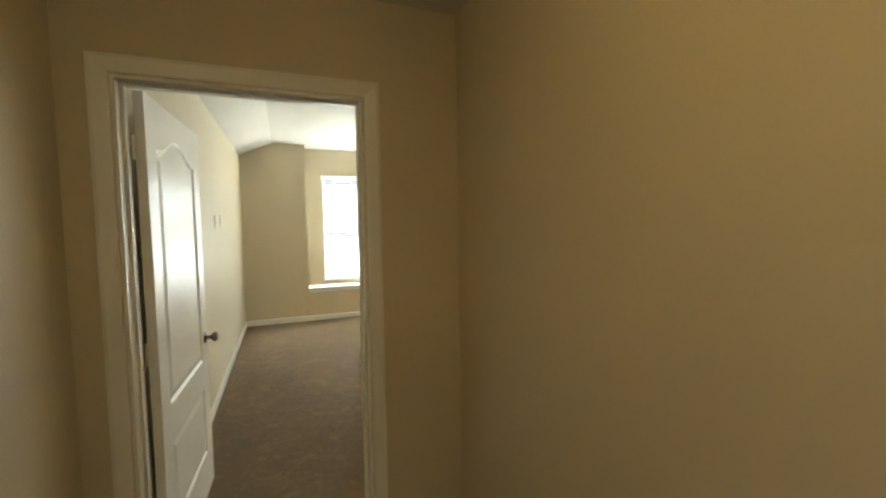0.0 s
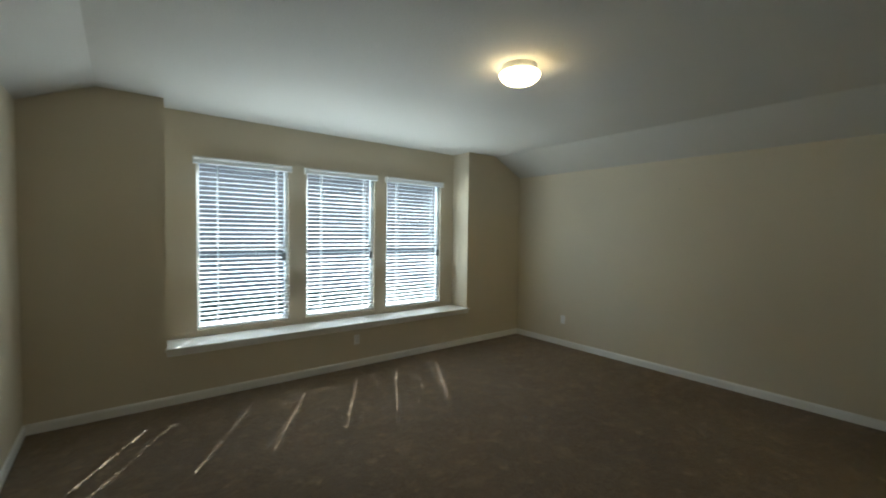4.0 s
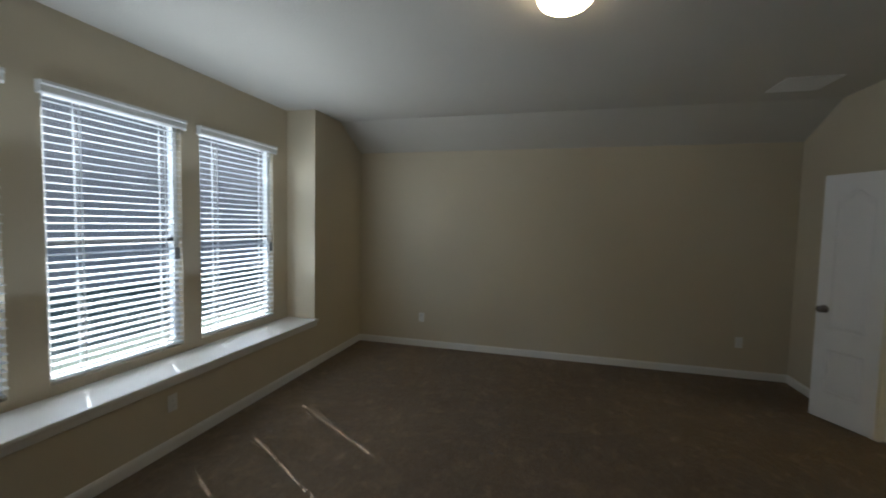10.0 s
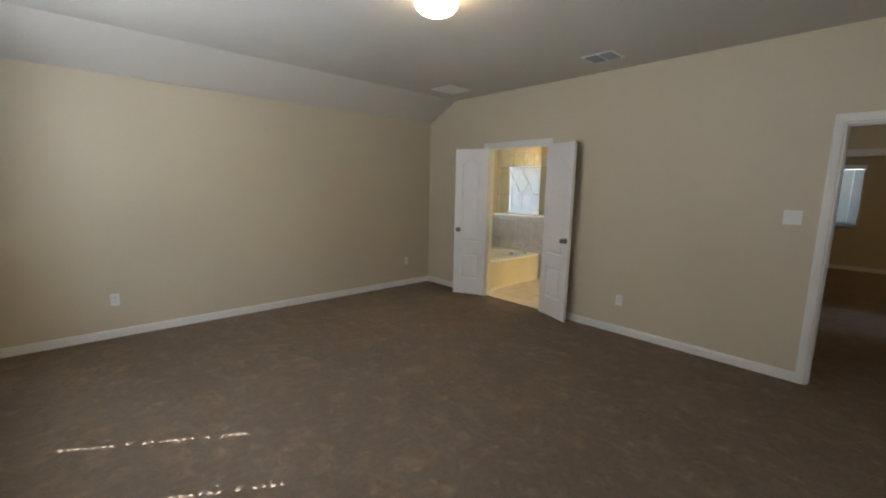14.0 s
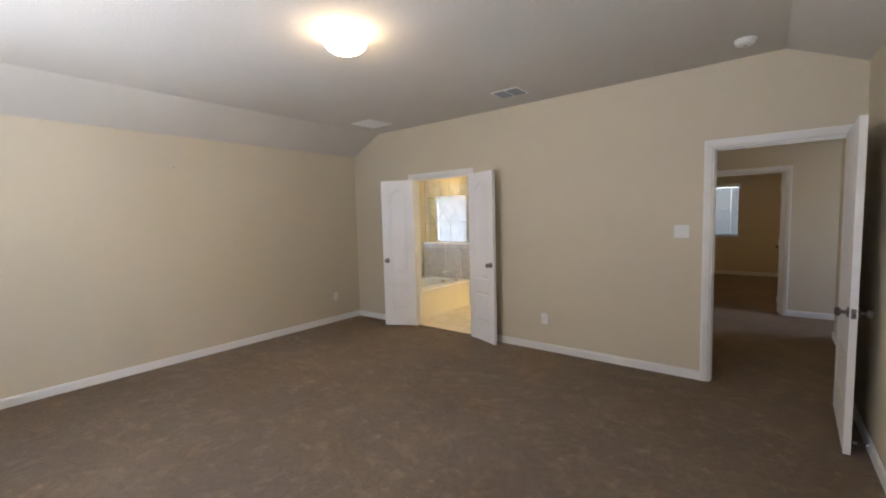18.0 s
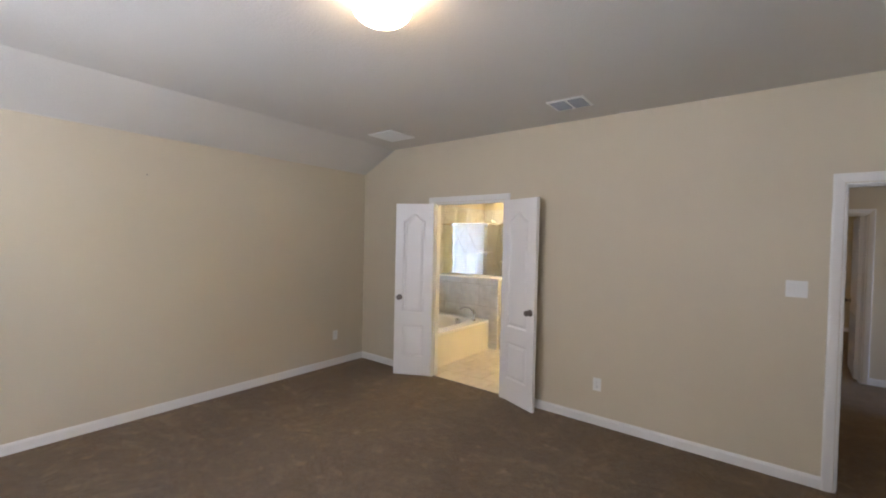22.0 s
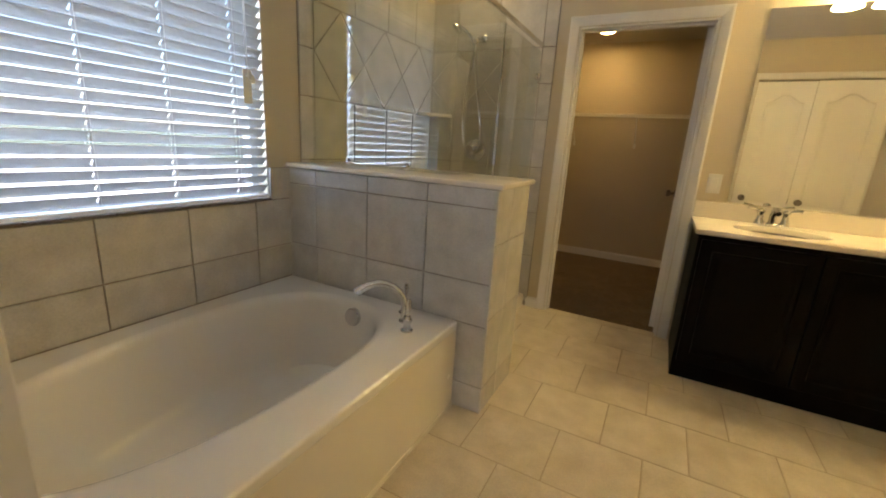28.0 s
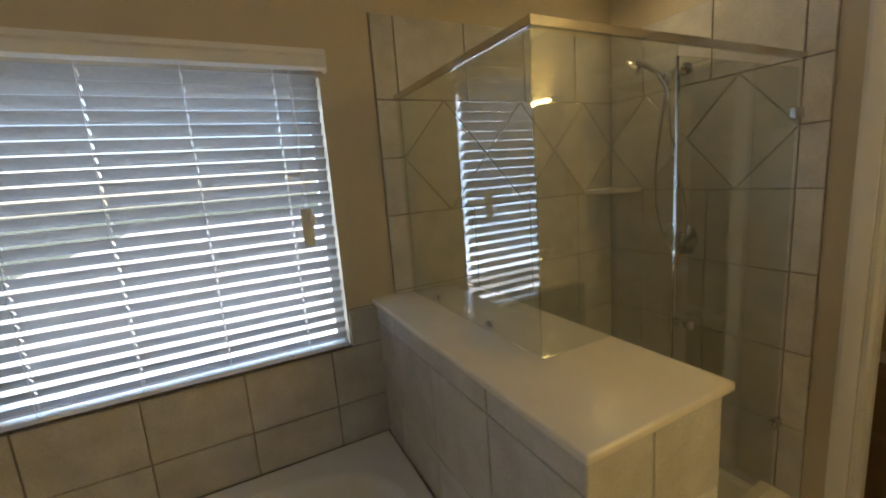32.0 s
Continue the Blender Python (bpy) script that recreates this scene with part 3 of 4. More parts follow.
        box(hb, -0.024, min(hy, hy - hinge_side * 0.003), z - 0.044, 0.0, max(hy, hy - hinge_side * 0.003), z + 0.044)
        part("hinge", hb, DOOR, d, "painted butt hinge")
    return d


# entry door stands open against the west wall; the bath leaves stand open into the bedroom
door("door_1", "white two-panel arch-top door standing open by the wall", 0.822, 2.02, pose(E0 + 0.022, 0.022, 0, 0, 0, 87.6), hinge_side=1, knob_x=0.05, lock_z=0.88)
door("door_2", "white narrow arch-panel door leaf standing open", 0.450, 2.02, pose(B1 - 0.013, 0.018, 0, 0, 0, 28), hinge_side=-1, lock_z=0.93)
door("door_3", "white narrow arch-panel door leaf folded back to the wall", 0.480, 2.02, pose(B0 + 0.004, 0.018, 0, 0, 0, 180 - 21) @ pose(0, 0.035, 0), hinge_side=1, lock_z=0.945, knob_x=0.052, knob_sides=(-1,), latch=False)
door("door_4", "white arch-panel closet door open into the closet", 0.755, 1.955, pose(C0 + 0.018, BBACK - T - 0.014, 0, 0, 0, -91.5) @ pose(0, 0.035, 0), hinge_side=-1)
door("door_5", "white door of the room across the hall, open", 0.80, 2.01, pose(F0 + 0.016, HALLEND - T - 0.004, 0, 0, 0, -93) @ pose(0, 0.035, 0), hinge_side=1)
for nm, x, y in (("door_6", 2.60, -0.40), ("door_7", 2.075, -0.447)):
    door(nm, "white arch-panel linen closet sliding door, closed", 0.515 if nm == "door_6" else 0.56, 2.0, pose(x, y, 0), hinge_side=1, knob_sides=(-1,), knob_x=0.08, lock_z=0.82)


# ---- windows and blinds ----
def window(name, w, h, at, label, y0=0.06, glazing=None, hung=True):
    """Vinyl window, single-hung or fixed, centred on x, outside towards +y."""
    d = thing(name, label, "window", kind="structure", at=at)
    f, y1 = 0.035, y0 + 0.055
    part("window_frame", boxes((-w / 2, y0, 0, -w / 2 + f, y1, h), (w / 2 - f, y0, 0, w / 2, y1, h), (-w / 2 + f, y0, 0, w / 2 - f, y1, f), (-w / 2 + f, y0, h - f, w / 2 - f, y1, h)), OUTVINYL, d)
    if hung:
        part("meeting_rail", rounded((-w / 2 + f, y0 + 0.008, h * 0.48 - 0.014, w / 2 - f, y0 + 0.045, h * 0.48 + 0.014), r=0.004), RAILGREY, d)
    for z0, z1, y in ((f, h * 0.48 - 0.016, y0 + 0.018), (h * 0.48 + 0.016, h - f, y0 + 0.032)) if hung else ((f, h - f, y0 + 0.025),):
        p = part("pane", boxes((-w / 2 + f, y, z0, w / 2 - f, y + 0.004, z1)), glazing or PANE, d)
        p.visible_shadow = False
    return d


def slat_mesh(w, depth, ladders, crown=0.003, thick=0.0025, hole=0.013, hole_len=0.022, vane=None):
    """One slat with cord holes, running along x and centred; slightly crowned."""
    bm = bmesh.new()
    xs = [-w / 2] + [q for l in ladders for q in (l - hole / 2, l + hole / 2)] + [w / 2]
    ys = [-depth / 2, -hole_len / 2, hole_len / 2, depth / 2]
    for top in (1, 0):
        v = [[bm.verts.new((x, y, crown * (1 - (2 * y / depth) ** 2) - (0 if top else thick))) for y in ys] for x in xs]
        for i in range(len(xs) - 1):
            for j in range(3):
                if j == 1 and i % 2 == 1:
                    continue
                q = [v[i][j], v[i + 1][j], v[i + 1][j + 1], v[i][j + 1]]
                bm.faces.new(q if top else q[::-1])
        rim = [v[i][0] for i in range(len(xs))] + [v[-1][1], v[-1][2]] + [v[i][3] for i in range(len(xs) - 1, -1, -1)] + [v[0][2], v[0][1]]
        if top:
            upper = rim
        else:
            for i in range(len(rim)):
                k = (i + 1) % len(rim)
                bm.faces.new((upper[i], rim[i], rim[k], upper[k]))
    return mesh_of("slat", bm, vane or SLAT)


def blind(w, h, at, ladders, tilt, pitch, label, tassel_x=None, tag=True, valance=0.025, hole=0.020, hole_len=0.016, vane=None, shift=0.0, slack=0.001, ladder=0.0035, open_holes=0.85):
    """Faux-wood blind: origin at the bottom middle of its opening, the room towards -y."""
    b = thing("window_blind", label, "blind", group="white faux-wood blinds", at=at)
    part("headrail", rounded((-w / 2, -0.03, h - 0.05, w / 2, 0.03, h - 0.004), r=0.003, seg=1), VINYL, b)
    vb = bmesh.new()
    pr = ((-0.040, h - 0.066), (-0.052, h - 0.056), (-0.050, h - 0.02), (-0.058, h - 0.012), (-0.058, h + 0.006), (-0.036, h + 0.006), (-0.036, h - 0.066))
    prism(vb, pr, "x", -w / 2 - valance, w / 2 + valance)
    for s in (-1, 1):
        box(vb, s * (w / 2 + valance) - 0.006, -0.04, h - 0.066, s * (w / 2 + valance) + 0.006, -0.002, h + 0.006)
    part("valance", vb, VINYL, b, "moulded white valance")
    clear = slat_mesh(w - 0.016, 0.050, ladders, hole=hole, hole_len=hole_len, vane=vane)
    choked = slat_mesh(w - 0.016, 0.050, ladders, hole=hole * 0.5, hole_len=hole_len * 0.25, vane=vane)
    n = round((h - 0.10) / pitch)
    for i in range(n):
        z = 0.03 + (i + 0.5) * (h - 0.10) / n
        shared("slat", clear if random.random() < open_holes else choked, b, pose(shift + random.uniform(-slack, slack), 0, z, tilt + random.uniform(-0.8, 0.8), 0, random.uniform(-0.05, 0.05)))
    part("bottom_rail", rounded((-w / 2 + 0.008, -0.026, 0.006, w / 2 - 0.008, 0.026, 0.022), r=0.004, seg=2), SLAT, b)
    for l in ladders:
        c = bmesh.new()
        for y in (-0.027, 0.027):
            for side in (-ladder, ladder) if ladder else (0.0,):
                tube(c, ((l + side, y, 0.01), (l + side, y, h - 0.05)), 0.0020 if ladder else 0.0011, 5)
        tube(c, ((l, -0.002, 0.01), (l, -0.002, h - 0.05)), 0.0009, 5)
        part("ladder_cord", c, CORD, b)
    if tassel_x is not None:
        c = bmesh.new()
        zt = h * (0.44 if tag else 0.5)
        tube(c, ((tassel_x, -0.034, h - 0.06), (tassel_x, -0.034, zt)), 0.0014, 6)
        tube(c, ((tassel_x + 0.006, -0.034, h - 0.06), (tassel_x + 0.006, -0.034, zt)), 0.0014, 6)
        part("lift_cord", c, CORD, b)
        if tag:
            tg = rounded((tassel_x - 0.018, -0.045, zt - 0.09, tassel_x + 0.024, -0.036, zt), r=0.003, seg=1)
            part("cord_tag", tg, TAG, b, "dark hanging cord cleat")
        else:
            tg = rounded((tassel_x - 0.022, -0.039, zt - 0.135, tassel_x + 0.020, -0.0375, zt + 0.01), r=0.0005, seg=1)
            part("cord_tag", tg, PLASTIC, b, "hanging white warning tag")
            for k, dx in enumerate((-0.004, 0.012, 0.024)):
                bell = lathe(bmesh.new(), ((0.003, 0.0), (0.005, -0.006), (0.008, -0.024), (0.0085, -0.034), (0.003, -0.036)), (tassel_x + dx, -0.046, zt + 0.012 - 0.012 * k), (0, 0, 1), 14)
                part("tassel", bell, PLASTIC, b, "", True)
    return b


LADDERS = ((-0.262, 0.322), (-0.262, 0.297), (-0.287, 0.288))
for i, (a, b) in enumerate(WIN):
    c, w = (a + b) / 2, b - a
    window(f"window_{i + 1}", w, WZ1 - WZ0 - 0.02, pose(c, BY - 0.0, WZ0 - 0.01), "white vinyl single-hung window behind blinds", 0.042)
    blind(w - 0.012, WZ1 - WZ0 - 0.012, pose(c, BY + 0.012, WZ0 - 0.004), LADDERS[i], 7, 0.0465, "white faux-wood blind with half-open slats in the bay", tassel_x=w / 2 - 0.075, shift=0.012 if i == 0 else 0.0, slack=0.008 if i == 0 else 0.002)
# bath window, outside towards +x
BW0, BW1, BWZ0, BWZ1 = -1.42, -0.27, 0.875, 1.955
bw = BW1 - BW0
window("window_4", bw, BWZ1 - BWZ0, pose(W, (BW0 + BW1) / 2, BWZ0, 0, 0, -90), "white vinyl fixed window over the bathtub", glazing=CLEARPANE, hung=False)
blind(bw - 0.01, BWZ1 - BWZ0 + 0.075, pose(W - 0.012, (BW0 + BW1) / 2, BWZ0 + 0.004, 0, 0, -90), (-0.42, -0.145, 0.125, 0.41), -45, 0.0445, "white faux-wood blind with nearly closed slats over the tub", tassel_x=bw / 2 - 0.115, tag=False, hole=0.007, hole_len=0.026, vane=SHADE_SLAT, ladder=0.0, open_holes=1.0)
# room across the hall, outside towards -y
window("window_5", 0.9, 1.21, pose(1.49, FY, 0.90, 0, 0, 180), "white vinyl window of the room across the hall")
blind(0.885, 1.19, pose(1.49, FY - 0.012, 0.905, 0, 0, 180), (-0.3, 0.3), -58, 0.046, "white faux-wood blind across the hall", vane=SHADE_SLAT)
solid("far_window_sill", rounded((1.00, FY - 0.1, 0.875, 1.98, FY + 0.03, 0.90), r=0.004), TRIM, "white window sill", "sill")

# ---- fixtures of the bedroom ----
def dome_light(x, y, z, r, glass_mat, label):
    d = thing("ceiling_light", label, "ceiling light", at=pose(x, y, z))
    part("base_pan", lathe(bmesh.new(), ((r * 0.84, 0.0), (r * 0.86, -0.006), (r * 0.86, -0.040), (r * 0.90, -0.044), (r * 0.90, -0.052), (r * 0.8, -0.054)), sides=40), PLASTIC, d, "white mounting pan", True)
    prof = [(r * 0.80, -0.050), (r * 0.97, -0.053), (r, -0.058)] + [(r * math.cos(a), -0.058 - 0.072 * math.sin(a)) for a in (0.2, 0.4, 0.6, 0.8, 1.0, 1.2, 1.4, 1.54)]
    part("glass_dome", lathe(bmesh.new(), prof, sides=40), glass_mat, d, "lit alabaster glass dome", True)
    return d


dome_light(2.76, 2.39, H2, 0.138, BULB_ROOM, "lit flush dome light with glass shade on the ceiling")
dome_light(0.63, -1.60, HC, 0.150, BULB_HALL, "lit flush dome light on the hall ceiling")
dome_light(0.50, -5.30, 2.44, 0.150, BULB_FAR, "lit flush dome light in the room across the hall")


def air_register(x, y, z, w, h):
    """Two-way supply register with angled louvers."""
    v = thing("ceiling_vent", "white metal two-way air register in the ceiling", "vent", at=pose(x, y, z))
    part("frame", boxes((-w / 2, -h / 2, -0.008, w / 2, -h / 2 + 0.022, 0), (-w / 2, h / 2 - 0.022, -0.008, w / 2, h / 2, 0), (-w / 2, -h / 2 + 0.022, -0.008, -w / 2 + 0.022, h / 2 - 0.022, 0), (w / 2 - 0.022, -h / 2 + 0.022, -0.008, w / 2, h / 2 - 0.022, 0), (-0.008, -h / 2 + 0.022, -0.008, 0.008, h / 2 - 0.022, 0)), PLASTIC, v)
    part("backing", boxes((-w / 2 + 0.02, -h / 2 + 0.02, -0.002, w / 2 - 0.02, h / 2 - 0.02, -0.0005)), SLOT, v)
    sm = mesh_of("louver", boxes((-w / 4 + 0.016, -0.0105, -0.0006, w / 4 - 0.016, 0.0105, 0.0006)), VENTDARK)
    n = 9
    for sx, tilt in ((-1, 38), (1, 38)):
        for i in range(n):
            yy = -h / 2 + 0.03 + (h - 0.06) * (i + 0.5) / n
            shared("louver", sm, v, pose(sx * (w / 4 - 0.004), yy, -0.009, tilt * 1, 0, 0))
    return v


air_register(2.59, 0.485, H2, 0.30, 0.25)


def return_grille(x, y, z, w, h):
    v = thing("ceiling_grille", "white louvered return grille in the ceiling", "vent", at=pose(x, y, z))
    f = 0.028
    part("frame", rounded((-w / 2, -h / 2, -0.010, w / 2, -h / 2 + f, 0), (-w / 2, h / 2 - f, -0.010, w / 2, h / 2, 0), (-w / 2, -h / 2 + f, -0.010, -w / 2 + f, h / 2 - f, 0), (w / 2 - f, -h / 2 + f, -0.010, w / 2, h / 2 - f, 0), r=0.002, seg=1), PLASTIC, v)
    part("backing", boxes((-w / 2 + f, -h / 2 + f, -0.002, w / 2 - f, h / 2 - f, -0.0005)), VENTDARK, v)
    sm = mesh_of("louver", boxes((-w / 2 + f, -0.009, -0.0006, w / 2 - f, 0.009, 0.0006)), PLASTIC)
    n = 20
    for i in range(n):
        shared("louver", sm, v, pose(0, -h / 2 + f + (h - 2 * f) * (i + 0.5) / n, -0.007, 22))
    return v


return_grille(4.555, 0.535, H2, 0.35, 0.37)

sd = thing("smoke_detector", "round white smoke detector on the ceiling", "smoke detector", at=pose(0.70, 0.43, H2))
part("base", lathe(bmesh.new(), ((0.068, 0), (0.069, -0.008), (0.066, -0.012)), sides=32), PLASTIC, sd, "", True)
part("cover", lathe(bmesh.new(), ((0.063, -0.012), (0.062, -0.022), (0.058, -0.032), (0.046, -0.040), (0.02, -0.043)), sides=32), PLASTIC, sd, "", True)
part("test_button", lathe(bmesh.new(), ((0.013, -0.042), (0.013, -0.046), (0.010, -0.047)), sides=16), VENTDARK, sd, "", True)


def outlet(at, label="white duplex electrical outlet on the wall"):
    """Plate in the local xz plane, facing +y."""
    o = thing("wall_outlet", label, "outlet", group="wall outlets", at=at)
    part("plate", rounded((-0.036, 0, -0.058, 0.036, 0.006, 0.058), r=0.003), PLASTIC, o)
    for z in (-0.020, 0.020):
        rb = bmesh.new()
        prism(rb, [(0.0165 * math.cos(a), z + max(-0.0125, min(0.0125, 0.0165 * math.sin(a)))) for a in (2 * math.pi * k / 20 for k in range(20))], "y", 0.006, 0.0085)
        r = part("receptacle", rb, PLASTIC, o)
        part("slots", boxes((-0.0075, 0.0085, z - 0.001, -0.0055, 0.0088, z + 0.007), (0.0055, 0.0085, z - 0.001, 0.0075, 0.0088, z + 0.006), (-0.002, 0.0085, z - 0.009, 0.002, 0.0088, z - 0.0055)), SLOT, r)
    part("screw", lathe(bmesh.new(), ((0.003, 0.006), (0.003, 0.0072), (0.002, 0.0075)), (0, 0, 0), (0, 1, 0), 10), PLASTIC, o)
    return o


outlet(pose(2.455, 0.0005, 0.362))
outlet(pose(2.775, D - 0.0005, 0.325, 0, 0, 180))
outlet(pose(W - 0.0005, 3.985, 0.375, 0, 0, 90))
outlet(pose(W - 0.0005, 0.455, 0.38, 0, 0, 90))


def switch_plate(at, gangs, label):
    s = thing("light_switch", label, "light switch", at=at)
    w = 0.036 + 0.023 * (gangs - 1) + 0.0
    part("plate", rounded((-w, 0, -0.058, w, 0.006, 0.058), r=0.003), PLASTIC, s)
    for g in range(gangs):
        x = (g - (gangs - 1) / 2) * 0.046
        part("rocker", rounded((x - 0.016, 0.0055, -0.033, x + 0.016, 0.009, 0.033), r=0.002, seg=1), PLASTIC, s)
        for z in (-0.048, 0.048):
            part("screw", lathe(bmesh.new(), ((0.003, 0.006), (0.003, 0.0072), (0.002, 0.0075)), (x, 0, z), (0, 1, 0), 10), PLASTIC, s)
    return s


switch_plate(pose(1.138, 0.0005, 1.333), 2, "white double rocker light switch by the entry door")


def cable_plate(at, label, jack):
    """Almond cover plate in the local xz plane, facing +y: a threaded coaxial jack, or a blank centre."""
    c = thing("cable_plate", label, "wall plate", group="television wall plates", at=at)
    part("plate", rounded((-0.036, 0, -0.058, 0.036, 0.005, 0.058), r=0.003), ALMOND, c)
    if jack:
        part("jack", lathe(bmesh.new(), ((0.009, 0.005), (0.009, 0.008), (0.0055, 0.009), (0.0055, 0.017), (0.003, 0.0175)), (0, 0, 0), (0, 1, 0), 14), CHROME, c, "threaded metal cable jack", True)
    else:
        part("port", rounded((-0.009, 0.0045, 0.012, 0.009, 0.007, 0.026), r=0.001, seg=1), TAG, c, "dark low-voltage port")
    for z in (-0.042, 0.042):
        part("screw", lathe(bmesh.new(), ((0.003, 0.005), (0.003, 0.0062), (0.002, 0.0065)), (0, 0, z), (0, 1, 0), 10), ALMOND, c)
    return c


cable_plate(pose(0.0005, 2.39, 1.553, 0, 0, -90), "almond cable plate with a metal jack on the wall", True)
cable_plate(pose(0.0005, 2.68, 1.560, 0, 0, -90), "almond low-voltage plate on the bedroom wall", False)

ds = thing("door_stop", "metal spring door stop screwed to the baseboard", "door stop", at=pose(BB_T, 0.74, 0.055))
part("base", lathe(bmesh.new(), ((0.013, 0), (0.012, 0.004), (0.007, 0.008)), (0, 0, 0), (1, 0, 0), 16), CHROME, ds, "", True)
coil = [(0.008 + 0.050 * k / 72, 0.0058 * math.cos(k * 0.9), 0.0058 * math.sin(k * 0.9)) for k in range(73)]
part("spring", tube(bmesh.new(), coil, 0.0012, 5), CHROME, ds, "bright coiled spring", True)
part("tip", lathe(bmesh.new(), ((0.0075, 0.056), (0.0085, 0.060), (0.0085, 0.070), (0.005, 0.074)), (0, 0, 0), (1, 0, 0), 14), PLASTIC, ds, "white rubber tip", True)

switch_plate(pose(3.54, BBACK + 0.0005, 1.06), 1, "white rocker switch beside the vanity")

# ---- bath: tub ----
TX0, TX1, TY0, TY1, TZ = 4.525, 5.548, -1.538, -0.125, 0.438
tub = thing("bathtub", "white oval soaking bathtub with a cream apron, dry", "bathtub")


def oval(cx, cy, ax, ay, z, p=2.3, n=64, taper=0.0):
    out = []
    for k in range(n):
        c, s = math.cos(2 * math.pi * k / n), math.sin(2 * math.pi * k / n)
        out.append((cx + ax * (1 - taper * s) * math.copysign(abs(c) ** (2 / p), c), cy + ay * math.copysign(abs(s) ** (2 / p), s), z))
    return out


tb = bmesh.new()
CX, CY = 5.065, -0.802
rim_o = [tb.verts.new(p) for p in ((TX0, TY0, TZ), (TX1, TY0, TZ), (TX1, TY1, TZ), (TX0, TY1, TZ))]
rim_i = [tb.verts.new(p) for p in oval(CX, CY, 0.392, 0.668, TZ, 2.55, taper=0.08)]
ed = []
for ring in (rim_o, rim_i):
    ed += [tb.edges.new((ring[i], ring[(i + 1) % len(ring)])) for i in range(len(ring))]
bmesh.ops.triangle_fill(tb, edges=ed, use_beauty=True, use_dissolve=False, normal=(0, 0, 1))
part("rim", tb, TUB, tub)
bb = bmesh.new()
rings = []
for ins, z, p, sh in ((0, TZ, 2.4, 0), (0.010, TZ - 0.0015, 2.4, 0), (0.022, TZ - 0.007, 2.4, 0), (0.032, TZ - 0.018, 2.4, 0), (0.038, TZ - 0.036, 2.4, 0), (0.052, 0.33, 2.4, 0.006), (0.072, 0.22, 2.4, 0.018), (0.095, 0.13, 2.4, 0.03), (0.125, 0.085, 2.4, 0.042), (0.165, 0.066, 2.3, 0.05), (0.24, 0.060, 2.2, 0.055), (0.33, 0.058, 2.0, 0.06)):
    rings.append(oval(CX, CY - sh, 0.392 - ins, 0.668 - ins * 1.0, z, p + 0.15, taper=0.08))
loft(bb, rings, True, (False, True))
part("basin", bb, TUB, tub, "glossy white basin", True)
part("rim_edge", rounded((TX0 - 0.012, TY0, TZ - 0.045, TX0 + 0.012, TY1, TZ - 0.0015), r=0.009, seg=3), TUB, tub)
ap = boxes((TX0 - 0.008, TY0, 0.004, TX0 + 0.02, TY1, TZ - 0.045))
part("apron", ap, APRON, tub, "cream apron panel")
part("apron_base", rounded((TX0 - 0.014, TY0, 0.004, TX0 - 0.008, TY1, 0.03), r=0.002, seg=1), APRON, tub)
part("overflow", lathe(bmesh.new(), ((0.043, 0), (0.043, 0.022), (0.038, 0.029), (0.012, 0.032), (0.004, 0.032)), (5.008, -1.430, 0.370), (0, 1, 0.12), 28), CHROME, tub, "round chrome overflow plate", True)
part("drain", lathe(bmesh.new(), ((0.034, 0.057), (0.033, 0.062), (0.026, 0.064), (0.024, 0.060), (0.01, 0.059)), (5.025, -1.262, 0.010), (0, 0, 1), 24), CHROME, tub, "chrome drain ring", True)
part("stopper", lathe(bmesh.new(), ((0.027, 0.068), (0.026, 0.0755), (0.018, 0.078), (0.004, 0.078)), (5.025, -1.262, 0), (0, 0, 1), 20), SLOT, tub, "dark drain stopper", True)

tf = thing("tub_faucet", "chrome arched tub filler with two lever handles", "faucet", at=pose(4.700, -1.398, TZ, 0, 0, 37))
part("base", lathe(bmesh.new(), ((0.030, 0), (0.030, 0.006), (0.022, 0.012), (0.019, 0.03), (0.018, 0.058))), CHROME, tf, "", True)
arc = [(0.0, 0.0, 0.045), (0.002, 0.0, 0.075), (0.010, 0.0, 0.105), (0.028, 0.0, 0.135), (0.055, 0.0, 0.160), (0.090, 0.0, 0.174), (0.125, 0.0, 0.175), (0.160, 0.0, 0.166), (0.190, 0.0, 0.150), (0.210, 0.0, 0.134)]
part("spout", tube(bmesh.new(), arc, [0.018, 0.0175, 0.0165, 0.0155, 0.0145, 0.014, 0.0145, 0.016, 0.0185, 0.0205], 16), CHROME, tf, "", True)
for side in (-1, 1):
    hd = bmesh.new()
    oy = side * 0.092
    lathe(hd, ((0.026, 0), (0.026, 0.005), (0.018, 0.012), (0.014, 0.030), (0.018, 0.042), (0.019, 0.052), (0.013, 0.066), (0.008, 0.070)), (0, oy, 0), (0, 0, 1), 20)
    tube(hd, ((0, oy, 0.064), (-0.004, oy + side * 0.004, 0.085), (-0.006, oy + side * 0.006, 0.112), (-0.006, oy + side * 0.006, 0.140)), (0.008, 0.009, 0.0115, 0.007), 12)
    part("handle", hd, CHROME, tf, "chrome lever handle", True)

# ---- bath: half wall and shower ----
HW = (4.385, 5.565, -1.962, -1.556)      # core of the half wall
half_wall = solid("half_wall", boxes((HW[0], HW[2], 0, W - 0.008, HW[3], 1.025)), GROUT, "half-height tiled wall between the tub and shower", "half wall")
solid("half_wall_cap", rounded((4.358, -1.982, 1.032, W - 0.009, -1.532, 1.056), r=0.007, seg=3), CAPSTONE, "cream cultured marble cap on the half wall", "cap", soft=True)
GX, GY, GZ = 4.688, -1.72, 1.888
enc = thing("shower_enclosure", "frameless glass shower enclosure with metal header", "shower enclosure")
